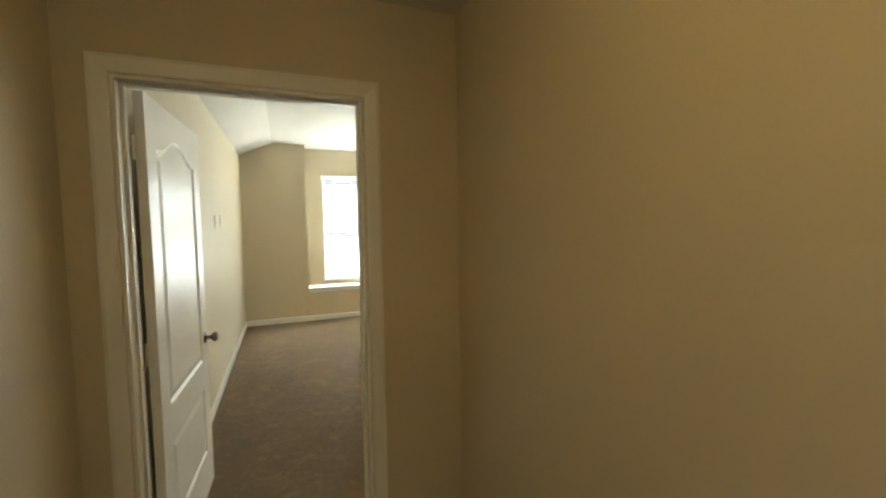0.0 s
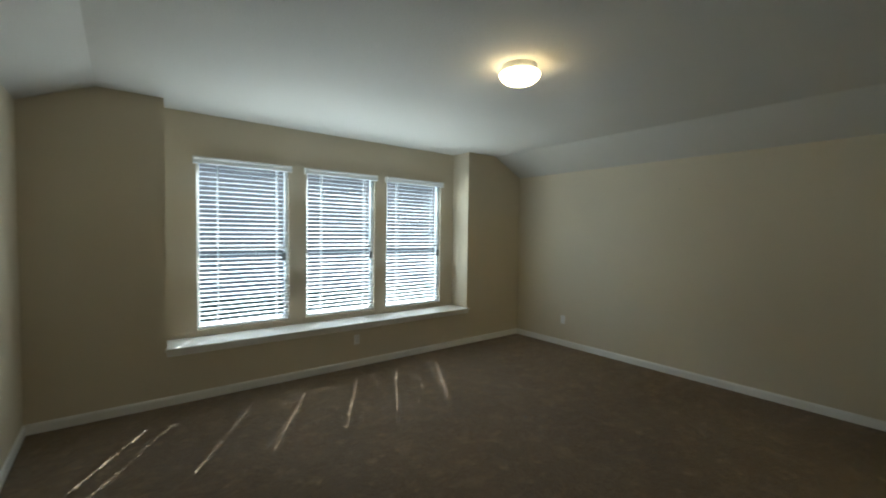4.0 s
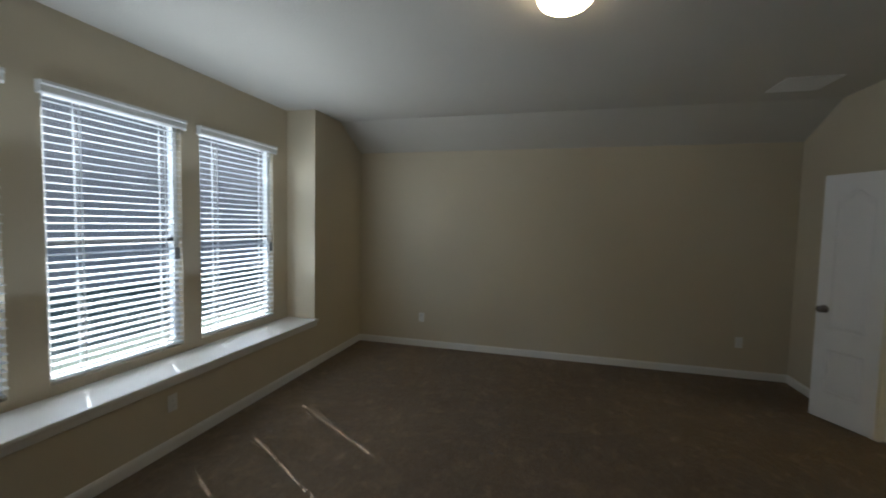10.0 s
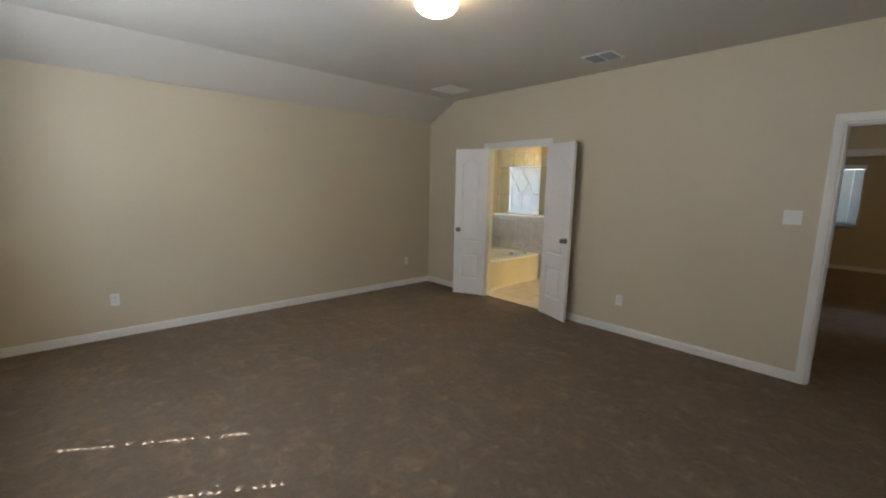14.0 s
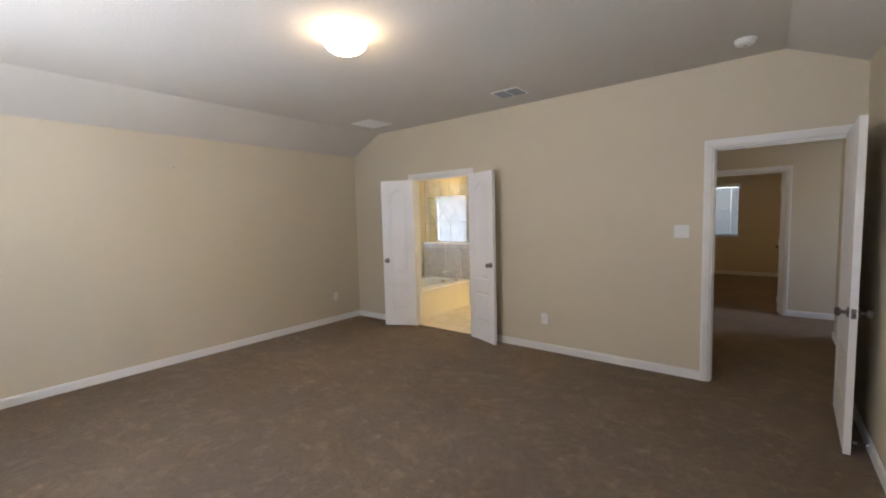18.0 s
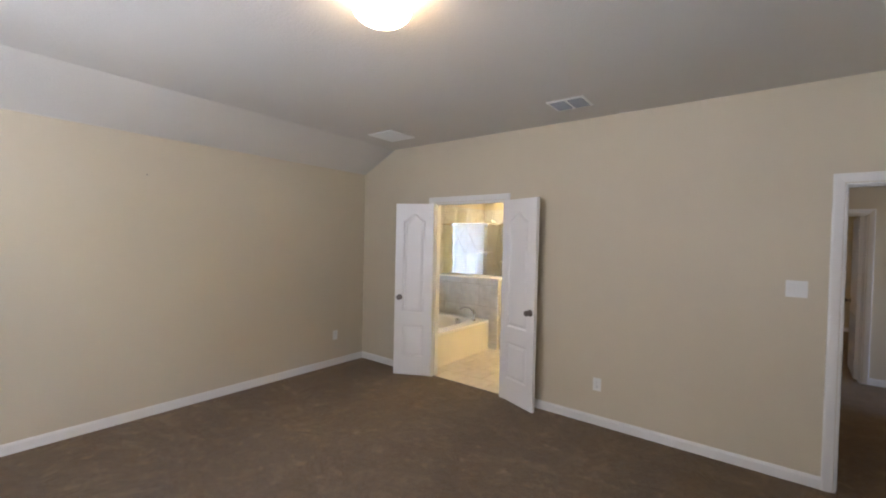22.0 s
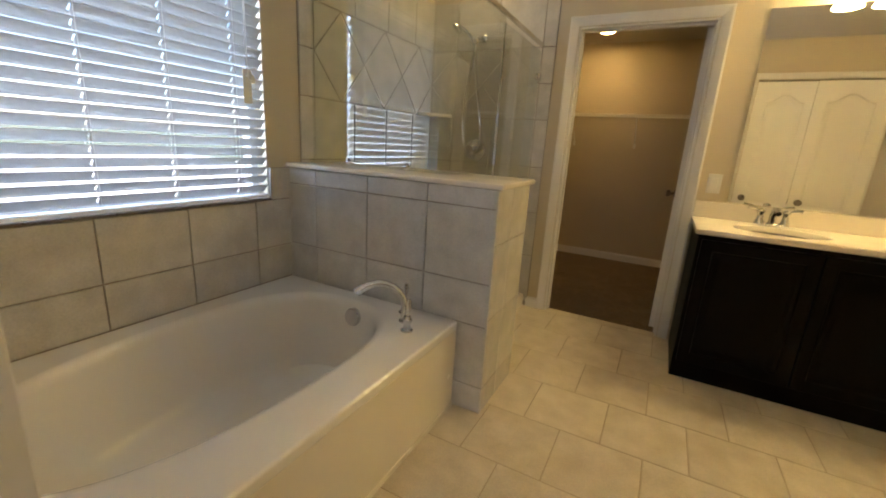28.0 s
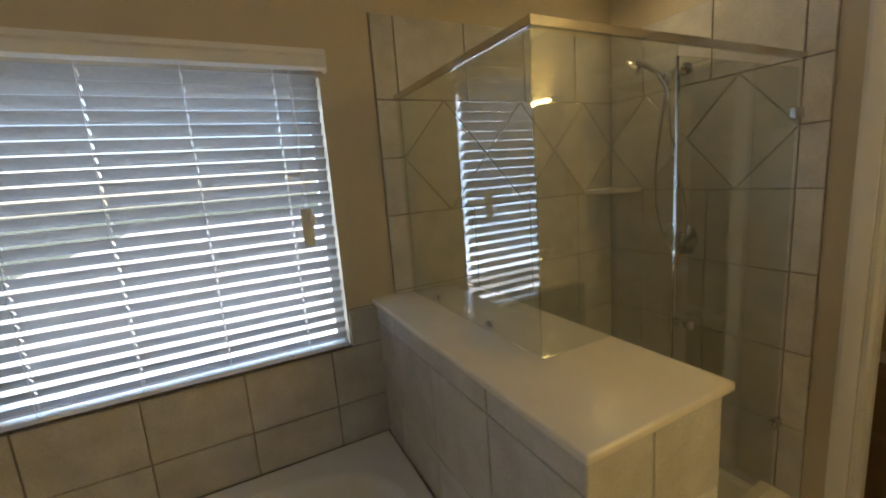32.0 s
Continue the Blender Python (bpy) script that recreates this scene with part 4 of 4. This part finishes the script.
part("side_panel", boxes((GX + 0.004, GY - 0.003, 1.058, W - 0.012, GY + 0.003, GZ - 0.014)), SHOWERGLASS, enc, "clear glass panel on the half wall")
fb = bmesh.new()
prism(fb, ((GY + 0.004, 1.058), (GY + 0.004, GZ - 0.014), (-2.25, GZ - 0.014), (-2.25, 0.105), (-1.966, 0.105), (-1.966, 1.058)), "x", GX - 0.003, GX + 0.003)
part("fixed_panel", fb, SHOWERGLASS, enc, "clear notched glass panel")
part("glass_door", boxes((GX - 0.003, -2.945, 0.115, GX + 0.003, -2.258, GZ - 0.05)), SHOWERGLASS, enc, "clear glass door")
hb = boxes((GX - 0.008, -2.985, GZ - 0.018, GX + 0.008, GY + 0.008, GZ + 0.004), (GX + 0.008, GY - 0.008, GZ - 0.018, W - 0.012, GY + 0.008, GZ + 0.004))
part("header", hb, BRASS, enc, "polished metal header rail")
part("wall_channel", boxes((W - 0.016, GY - 0.008, 1.058, W - 0.009, GY + 0.008, GZ - 0.018)), CHROME, enc)
part("door_seal", boxes((GX - 0.004, -2.259, 0.115, GX + 0.004, -2.253, GZ - 0.05)), CHROME, enc, "metal strip at the door edge")
for z in (0.42, 1.68):
    part("hinge", rounded((GX - 0.012, -2.985, z - 0.02, GX + 0.012, -2.925, z + 0.02), r=0.003, seg=1), CHROME, enc, "chrome glass hinge")
part("door_handle", lathe(bmesh.new(), ((0.014, 0), (0.016, 0.012), (0.016, 0.028), (0.012, 0.032)), (GX - 0.003, -2.30, 1.02), (-1, 0, 0), 18), CHROME, enc, "chrome door pull", True)
for x in (5.3, 4.93):
    part("glass_clip", lathe(bmesh.new(), ((0.016, 0), (0.017, 0.005), (0.012, 0.012), (0.005, 0.013)), (x, GY + 0.003, 1.078), (0, 1, 0), 18), CHROME, enc, "", True)
solid("shower_curb", rounded((4.63, -2.998, 0.003, 4.745, -1.965, 0.10), r=0.008), CAPSTONE, "cream shower curb", "curb")
solid("shower_pan", boxes((4.745, -2.998, 0.003, W - 0.01, -1.963, 0.045)), TUB, "white shower pan", "shower pan")
sh = thing("hand_shower", "chrome hand shower on a wall arm with hose", "shower head", at=pose(5.13, -2.985, 0))
part("arm", tube(bmesh.new(), ((0, 0, 1.95), (0, 0.04, 1.955), (0, 0.085, 1.94), (0, 0.11, 1.915)), 0.011), CHROME, sh, "", True)
part("flange", lathe(bmesh.new(), ((0.03, 0), (0.028, 0.006), (0.014, 0.012)), (0, 0.0, 1.95), (0, 1, 0), 20), CHROME, sh, "", True)
part("bracket", lathe(bmesh.new(), ((0.018, 0), (0.020, 0.02), (0.016, 0.045)), (0, 0.12, 1.885), (0, 0.2, 1), 16), CHROME, sh, "", True)
hs = bmesh.new()
tube(hs, ((0.0, 0.125, 1.80), (0.008, 0.13, 1.87), (0.03, 0.15, 1.93), (0.075, 0.185, 1.975), (0.11, 0.21, 1.985)), (0.010, 0.012, 0.012, 0.013, 0.018), 12)
lathe(hs, ((0.018, 0), (0.040, 0.014), (0.043, 0.024), (0.038, 0.030)), (0.10, 0.205, 1.985), (0.6, 0.45, -0.6), 24)
part("handset", hs, CHROME, sh, "", True)
hose = [(0.0, 0.125, 1.80), (-0.005, 0.115, 1.7), (-0.03, 0.09, 1.5), (-0.055, 0.07, 1.32), (-0.05, 0.06, 1.20), (-0.005, 0.055, 1.135), (0.055, 0.06, 1.17), (0.09, 0.07, 1.32), (0.085, 0.085, 1.5), (0.05, 0.10, 1.7), (0.015, 0.115, 1.86)]
smoothed = []
for i in range(len(hose) - 1):
    p0, p1, p2, p3 = (Vector(hose[max(0, min(len(hose) - 1, i + k))]) for k in (-1, 0, 1, 2))
    for s in (0, 0.25, 0.5, 0.75):
        smoothed.append(0.5 * ((2 * p1) + (p2 - p0) * s + (2 * p0 - 5 * p1 + 4 * p2 - p3) * s * s + (3 * p1 - p0 - 3 * p2 + p3) * s ** 3))
part("hose", tube(bmesh.new(), smoothed, 0.0075, 8), CHROME, sh, "ribbed metal hose", True)
sv = thing("shower_valve", "round chrome shower valve with a knob handle", "shower valve", at=pose(5.135, -2.986, 1.165))
part("escutcheon", lathe(bmesh.new(), ((0.082, 0), (0.080, 0.006), (0.06, 0.013), (0.03, 0.016)), (0, 0, 0), (0, 1, 0), 32), CHROME, sv, "", True)
part("handle", lathe(bmesh.new(), ((0.026, 0.014), (0.028, 0.05), (0.038, 0.06), (0.038, 0.078), (0.030, 0.086), (0.01, 0.088)), (0, 0, 0), (0, 1, 0), 24), CHROME, sv, "", True)
cs = bmesh.new()
prism(cs, [(0, 0)] + [(-0.20 * math.cos(a), 0.20 * math.sin(a)) for a in (radians(d) for d in range(0, 91, 10))], "z", 1.395, 1.418)
shelf = solid("corner_shelf", cs, CAPSTONE, "cream quarter-round shelf in the shower corner", "shelf", kind="")
shelf.location = (W - 0.018, -2.985, 0)

# ---- bath: vanity ----
VX0, VX1, VY0, VY1, VH = 2.07, 3.598, -2.998, -2.478, 0.828
van = thing("vanity_cabinet", "espresso-stained wooden vanity cabinet with panel doors", "vanity")
part("body", boxes((VX0, VY0, 0.004, VX1, VY1, VH - 0.004)), DARKWOOD, van)
nd = 3
dw = (VX1 - VX0 - 0.03) / nd
for i in range(nd):
    x1 = VX1 - 0.012 - i * dw
    x0 = x1 - dw + 0.006
    fo = [(x0, 0.11), (x1, 0.11), (x1, VH - 0.03), (x0, VH - 0.03)]
    d = part("door", loft(bmesh.new(), [[(x, VY1 + y, z) for x, z in inset(fo, q)] for q, y in ((0, 0), (0, 0.017), (0.002, 0.019), (0.053, 0.019), (0.055, 0.017))]), DARKWOOD, van)
    pb = bmesh.new()
    o = [(x0 + 0.055, 0.165), (x1 - 0.055, 0.165), (x1 - 0.055, VH - 0.085), (x0 + 0.055, VH - 0.085)]
    loft(pb, [[(x, VY1 + y, z) for x, z in inset(o, q)] for q, y in ((0, 0.017), (0.004, 0.008), (0.02, 0.008), (0.04, 0.014))], True, (False, True))
    part("panel", pb, DARKWOOD, d)
part("side_panel", rounded((VX1, VY0, 0.004, VX1 + 0.006, VY1 + 0.002, VH - 0.004), r=0.002, seg=1), DARKWOOD, van)
ct = thing("countertop", "cream cultured marble countertop with integral sink", "countertop")
cm = bmesh.new()
SX, SY = 3.225, -2.715
o4 = [cm.verts.new(p) for p in ((VX0 - 0.008, VY0, VH + 0.024), (VX1 + 0.022, VY0, VH + 0.024), (VX1 + 0.022, VY1 + 0.025, VH + 0.024), (VX0 - 0.008, VY1 + 0.025, VH + 0.024))]
hole = [cm.verts.new(p) for p in oval(SX, SY, 0.215, 0.16, VH + 0.024, 2.0, 40)]
ed = []
for ring in (o4, hole):
    ed += [cm.edges.new((ring[i], ring[(i + 1) % len(ring)])) for i in range(len(ring))]
bmesh.ops.triangle_fill(cm, edges=ed, use_beauty=True, use_dissolve=False, normal=(0, 0, 1))
part("top", cm, CAPSTONE, ct)
part("front_edge", rounded((VX0 - 0.008, VY1 + 0.004, VH - 0.004, VX1 + 0.022, VY1 + 0.028, VH + 0.0235), (VX1 - 0.005, VY0, VH - 0.004, VX1 + 0.025, VY1 + 0.026, VH + 0.0235), r=0.007, seg=3), CAPSTONE, ct, "", True)
sb = bmesh.new()
loft(sb, [oval(SX, SY, 0.215 - q, 0.16 - q, VH + 0.024 - d, 2.0, 40) for q, d in ((0, 0), (0.008, 0.004), (0.025, 0.04), (0.06, 0.09), (0.12, 0.12), (0.14, 0.122))], True, (False, True))
part("sink_bowl", sb, CAPSTONE, ct, "", True)
part("backsplash", rounded((VX0, VY0, VH + 0.022, VX1 + 0.02, VY0 + 0.02, VH + 0.123), r=0.004), CAPSTONE, ct)
vf = thing("vanity_faucet", "chrome centerset basin faucet with two lever handles", "faucet", at=pose(SX + 0.01, -2.915, VH + 0.024))
part("base", rounded((-0.08, -0.025, 0, 0.08, 0.025, 0.018), r=0.008, seg=3), CHROME, vf, "", True)
part("spout", tube(bmesh.new(), ((0, 0, 0.015), (0, 0.004, 0.065), (0, 0.028, 0.098), (0, 0.075, 0.100), (0, 0.115, 0.082)), (0.019, 0.017, 0.016, 0.015, 0.014), 12), CHROME, vf, "", True)
for s in (-1, 1):
    h = bmesh.new()
    lathe(h, ((0.026, 0.010), (0.024, 0.022), (0.017, 0.038), (0.015, 0.066), (0.021, 0.078), (0.020, 0.090), (0.008, 0.098)), (s * 0.058, 0, 0), (0, 0, 1), 18)
    tube(h, ((s * 0.058, 0, 0.086), (s * 0.088, 0.010, 0.095), (s * 0.124, 0.018, 0.098)), (0.009, 0.008, 0.010), 10)
    part("handle", h, CHROME, vf, "", True)
solid("mirror", rounded((2.1, BBACK + 0.001, 0.955, 3.455, BBACK + 0.007, 2.01), r=0.001, seg=1), MIRROR, "large frameless plate mirror over the vanity", "mirror", kind="")

vl = thing("vanity_light", "four-light vanity bar with lit bell glass shades", "wall light", at=pose(2.865, BBACK, 2.115))
pl = bmesh.new()
prism(pl, [(0.34 * math.copysign(min(1, abs(math.cos(a)) * 1.0), math.cos(a)) if abs(math.cos(a)) < 0.98 else 0.34 * math.cos(a), 0.06 * math.sin(a)) for a in (2 * math.pi * k / 36 for k in range(36))], "y", 0.001, 0.022)
part("back_plate", pl, NICKEL, vl, "brushed nickel oval back plate", True)
for i in range(4):
    x = 0.2475 - 0.165 * i
    a = part("arm", tube(bmesh.new(), ((x, 0.02, 0.02), (x, 0.06, 0.06), (x, 0.10, 0.085), (x, 0.125, 0.07), (x, 0.13, 0.05)), 0.008, 10), NICKEL, vl, "", True)
    part("socket_cup", lathe(bmesh.new(), ((0.012, 0.06), (0.024, 0.052), (0.028, 0.028), (0.024, 0.02)), (x, 0.13, 0), (0, 0, 1), 20), NICKEL, a, "", True)
    part("shade", lathe(bmesh.new(), ((0.026, 0.024), (0.034, 0.0), (0.044, -0.035), (0.054, -0.07), (0.066, -0.095), (0.064, -0.097), (0.02, -0.08)), (x, 0.13, 0), (0, 0, 1), 26), BULB_VANITY, vl, "lit frosted bell glass shade", True)


def disc_light(x, y, z, lit, label):
    d = thing("recessed_light", label, "recessed light", at=pose(x, y, z))
    part("trim_ring", lathe(bmesh.new(), ((0.092, 0), (0.092, -0.004), (0.078, -0.008), (0.072, -0.004)), sides=32), PLASTIC, d, "", True)
    part("lens", lathe(bmesh.new(), ((0.071, -0.003), (0.06, -0.010), (0.03, -0.014), (0.005, -0.015)), sides=32), lit, d, "lit lens", True)
    return d


disc_light(5.14, -2.66, BCEIL, BULB_SHOWER, "lit recessed shower light in the bath ceiling")
disc_light(4.53, -4.55, 2.34, BULB_CLOSET, "lit disc light on the closet ceiling")

# ---- closet: wire shelf ----
ws = thing("wire_shelf", "white wire shelf with hanging rail in the closet", "wire shelf", at=pose(0, -5.04, 1.60))
sx0, sx1 = 3.0, 5.5
for y, z in ((0.015, 0.0), (0.15, 0.0), (0.29, 0.0), (0.30, -0.028)):
    part("rail", tube(bmesh.new(), ((sx0, y, z), (sx1, y, z)), 0.0035 if z == 0 else 0.0045, 6), PLASTIC, ws)
wires = bmesh.new()
for i in range(int((sx1 - sx0) / 0.026)):
    x = sx0 + 0.013 + i * 0.026
    box(wires, x - 0.0013, 0.012, 0.003, x + 0.0013, 0.292, 0.0056)
    box(wires, x - 0.0013, 0.290, -0.028, x + 0.0013, 0.2935, 0.004)
tagged(part("deck_wires", wires, PLASTIC, ws), kind="stuff")
for x in (3.45, 4.16, 4.80, 5.3):
    b = bmesh.new()
    tube(b, ((x, 0.29, -0.02), (x, 0.02, -0.27), (x, 0.008, -0.30)), 0.005, 6)
    box(b, x - 0.012, 0.001, -0.33, x + 0.012, 0.006, -0.28)
    part("bracket", b, PLASTIC, ws, "diagonal support brace")

# ---- specks on the carpet ----
for x, y, a in ((3.77, 2.755, 20), (3.345, 2.765, 75)):
    lint = bmesh.new()
    tube(lint, ((-0.016, 0.0, 0.006), (-0.006, 0.004, 0.010), (0.005, -0.002, 0.009), (0.014, 0.003, 0.006)), (0.003, 0.006, 0.005, 0.002), 7)
    sp = solid("carpet_lint", lint, TAG, "small dark scrap lying on the carpet", "lint", kind="", soft=True)
    sp.matrix_world = pose(x, y, 0, 0, 0, a)
pin = solid("wall_nail", lathe(bmesh.new(), ((0.006, 0), (0.006, 0.003), (0.002, 0.012)), (0, 0, 0), (-1, 0, 0), 10), TAG, "small dark nail stuck in the beige wall", "nail", kind="")
pin.location = (W - 0.0005, 2.48, 2.125)

# ---- tiles ----
TILES = {}


def tile_mesh(w, h, material, t=0.008, c=0.0018):
    key = (round(w, 3), round(h, 3), material.name)
    if key not in TILES:
        bm = bmesh.new()
        def ring(q, z):
            return ((-w / 2 + q, -h / 2 + q, z), (w / 2 - q, -h / 2 + q, z), (w / 2 - q, h / 2 - q, z), (-w / 2 + q, h / 2 - q, z))
        loft(bm, [ring(0, 0), ring(0, t - c), ring(c, t)], True, (False, True))
        TILES[key] = mesh_of("tile", bm, material)
    return TILES[key]


FACE = {"-x": Matrix(((0, 0, -1), (-1, 0, 0), (0, 1, 0))), "+y": Matrix(((-1, 0, 0), (0, 0, 1), (0, 1, 0))), "+x": Matrix(((0, 0, 1), (1, 0, 0), (0, 1, 0))), "-y": Matrix(((1, 0, 0), (0, 0, -1), (0, 1, 0))), "+z": Matrix(((1, 0, 0), (0, 1, 0), (0, 0, 1)))}
G = 0.005


def tile(parent, face, where, u0, u1, v0, v1, material):
    """A tile on a plane: u runs along the wall, v up (or along y on a floor)."""
    w, h = u1 - u0 - G, v1 - v0 - G
    if w < 0.012 or h < 0.012:
        return
    u, v = (u0 + u1) / 2, (v0 + v1) / 2
    place = {"x": (where, u, v), "y": (u, where, v), "z": (u, v, where)}[face[1]]
    m = Matrix.Translation(place) @ FACE[face].to_4x4()
    m = m @ pose(0, 0, random.uniform(-0.0006, 0.0004), random.uniform(-0.12, 0.12), random.uniform(-0.12, 0.12), 0)
    shared("tile", tile_mesh(w, h, material), parent, m)


M = 0.3305
wall_tub = solid("tub_tile_backing", boxes((W - 0.0085, -1.556, 0.40, W - 0.0065 - 0.008, -T, 0.872), (W - 0.0145, -1.556, 0.872, W - 0.0085, -1.425, 1.03)), GROUT, "grey ceramic wall tiles round the tub", "wall tile")
ty = [-1.556, -1.336, -1.336 + M, -1.336 + 2 * M, -1.336 + 3 * M, -T]
for a, b in zip(ty, ty[1:]):
    for z0, z1 in ((0.438, 0.622), (0.622, 0.868)):
        tile(wall_tub, "-x", W - 0.0145, a, b, z0, z1, WTILE)
tile(wall_tub, "-x", W - 0.0145, -1.556, -1.424, 0.868, 1.03, WTILE)
solid("bath_window_ledge", rounded((W - 0.03, BW0 - 0.005, BWZ0 - 0.006, W + 0.06, BW1 + 0.005, BWZ0 + 0.004), r=0.003, seg=1), NICKEL, "metal edge trim under the bath window", "trim")

# faces of the half wall
hx = [4.377, 4.707, 4.707 + M, 4.707 + 2 * M, 5.564]
for a, b in zip(hx, hx[1:]):
    for z0, z1 in ((0.43, 0.627), (0.627, 0.950), (0.950, 1.031)):
        tile(half_wall, "+y", HW[3], a, b, z0, z1, WTILE)
for z0, z1 in ((0.004, 0.135), (0.135, 0.43)):
    tile(half_wall, "+y", HW[3], 4.377, 4.707, z0, z1, WTILE)
for a, b in ((-1.962, -1.735), (-1.735, -1.548)):
    for z0, z1 in ((0.004, 0.135), (0.135, 0.465), (0.465, 0.795), (0.795, 1.031)):
        tile(half_wall, "-x", HW[0], a, b, z0, z1, WTILE)
for a, b in zip(hx, hx[1:]):
    for z0, z1 in ((0.05, 0.38), (0.38, 0.71), (0.71, 1.031)):
        tile(half_wall, "-y", HW[2], a, b, z0, z1, WTILE)


def tri_tile(parent, face, where, pts, material, t=0.008):
    """Cut tile with its corners given as (u, v) on the plane."""
    cu, cv = sum(p[0] for p in pts) / len(pts), sum(p[1] for p in pts) / len(pts)
    o = inset(pts, G / 2)
    s = {"-x": -1, "+y": -1}[face]
    key = ("cut", face, tuple((round(u - cu, 3), round(v - cv, 3)) for u, v in pts))
    if key not in TILES:
        bm = bmesh.new()
        loft(bm, [[(s * (u - cu), v - cv, z) for u, v in inset(o, q)] for z, q in ((0, 0), (t - 0.0018, 0), (t, 0.0018))], True, (False, True))
        TILES[key] = mesh_of("tile", bm, material)
    place = (where, cu, cv) if face[1] == "x" else (cu, where, cv)
    shared("tile", TILES[key], parent, Matrix.Translation(place) @ FACE[face].to_4x4())


def shower_wall(parent, face, where, u0, u1, strip, from_high):
    """Square courses with a band of tiles set on the diagonal between 1.40 and 1.875 m."""
    step = -M if from_high else M
    start = (u1 - strip) if from_high else (u0 + strip)
    cols = [start]
    while (cols[-1] + step - u0) * (1 if from_high else -1) + (0 if from_high else (u1 - u0)) > 0.02 and len(cols) < 12:
        cols.append(cols[-1] + step)
    cols.append(u0 if from_high else u1)
    cols = sorted(cols)
    lo, hi = (u0, start) if from_high else (start, u1)
    s0, s1 = (start, u1) if from_high else (u0, start)
    zs = (0.045, 0.08, 0.41, 0.74, 1.07, 1.40)
    for z0, z1 in list(zip(zs, zs[1:])) + [(1.875, 2.205)]:
        for a, b in zip(cols, cols[1:]):
            tile(parent, face, where, a, b, z0, z1, WTILE)
    for z0, z1 in list(zip(zs, zs[1:])) + [(1.40, 1.64), (1.64, 1.875), (1.875, 2.205)]:
        tile(parent, face, where, s0, s1, z0, z1, WTILE)
    z0, z1, zm, d = 1.40, 1.875, 1.6375, 0.2375
    n = max(1, round((hi - lo) / (2 * d)))
    d2 = (hi - lo) / (2 * n)
    for i in range(n):
        c = lo + d2 * (2 * i + 1)
        tri_tile(parent, face, where, ((c - d2, zm), (c, z0), (c + d2, zm), (c, z1)), WTILE)
    for i in range(n + 1):
        c = lo + 2 * d2 * i
        l, r = max(lo, c - d2), min(hi, c + d2)
        tri_tile(parent, face, where, ((l, z0), (r, z0), (c, zm)), WTILE)
        tri_tile(parent, face, where, ((l, z1), (c, zm), (r, z1)), WTILE)


sw_e = solid("shower_tile_backing_east", boxes((W - 0.0145, -2.998, 0.04, W - 0.0085, -1.637, 2.205)), GROUT, "grey ceramic shower wall tiles with a diagonal band", "wall tile")
shower_wall(sw_e, "-x", W - 0.0145, -2.99, -1.637, 0.10, True)
sw_s = solid("shower_tile_backing_south", boxes((4.60, BBACK + 0.0005, 0.003, W - 0.0145, BBACK + 0.006, 2.205)), GROUT, "grey ceramic shower wall tiles with a diagonal band", "wall tile")
shower_wall(sw_s, "+y", BBACK + 0.006, 4.60, W - 0.023, 0.09, False)

# floor tiles, running bond: courses along x, joints offset by half
FM = 0.332
rows_y = [-1.315 + FM * k for k in range(-6, 5)]
for k, y0 in enumerate(rows_y):
    y1 = y0 + FM
    a, b = max(y0, BBACK - T * 0.5), min(y1, -0.05)
    if b - a < 0.03:
        continue
    xo = 4.03 + (FM / 2 if k % 2 == 0 else 0)
    for i in range(-8, 7):
        x0 = xo + i * FM
        u, v = max(x0, BATH_W + 0.003), min(x0 + FM, W - 0.01)
        if v - u > 0.03:
            tile(bath_floor, "+z", -0.003, u, v, a, b, FTILE)
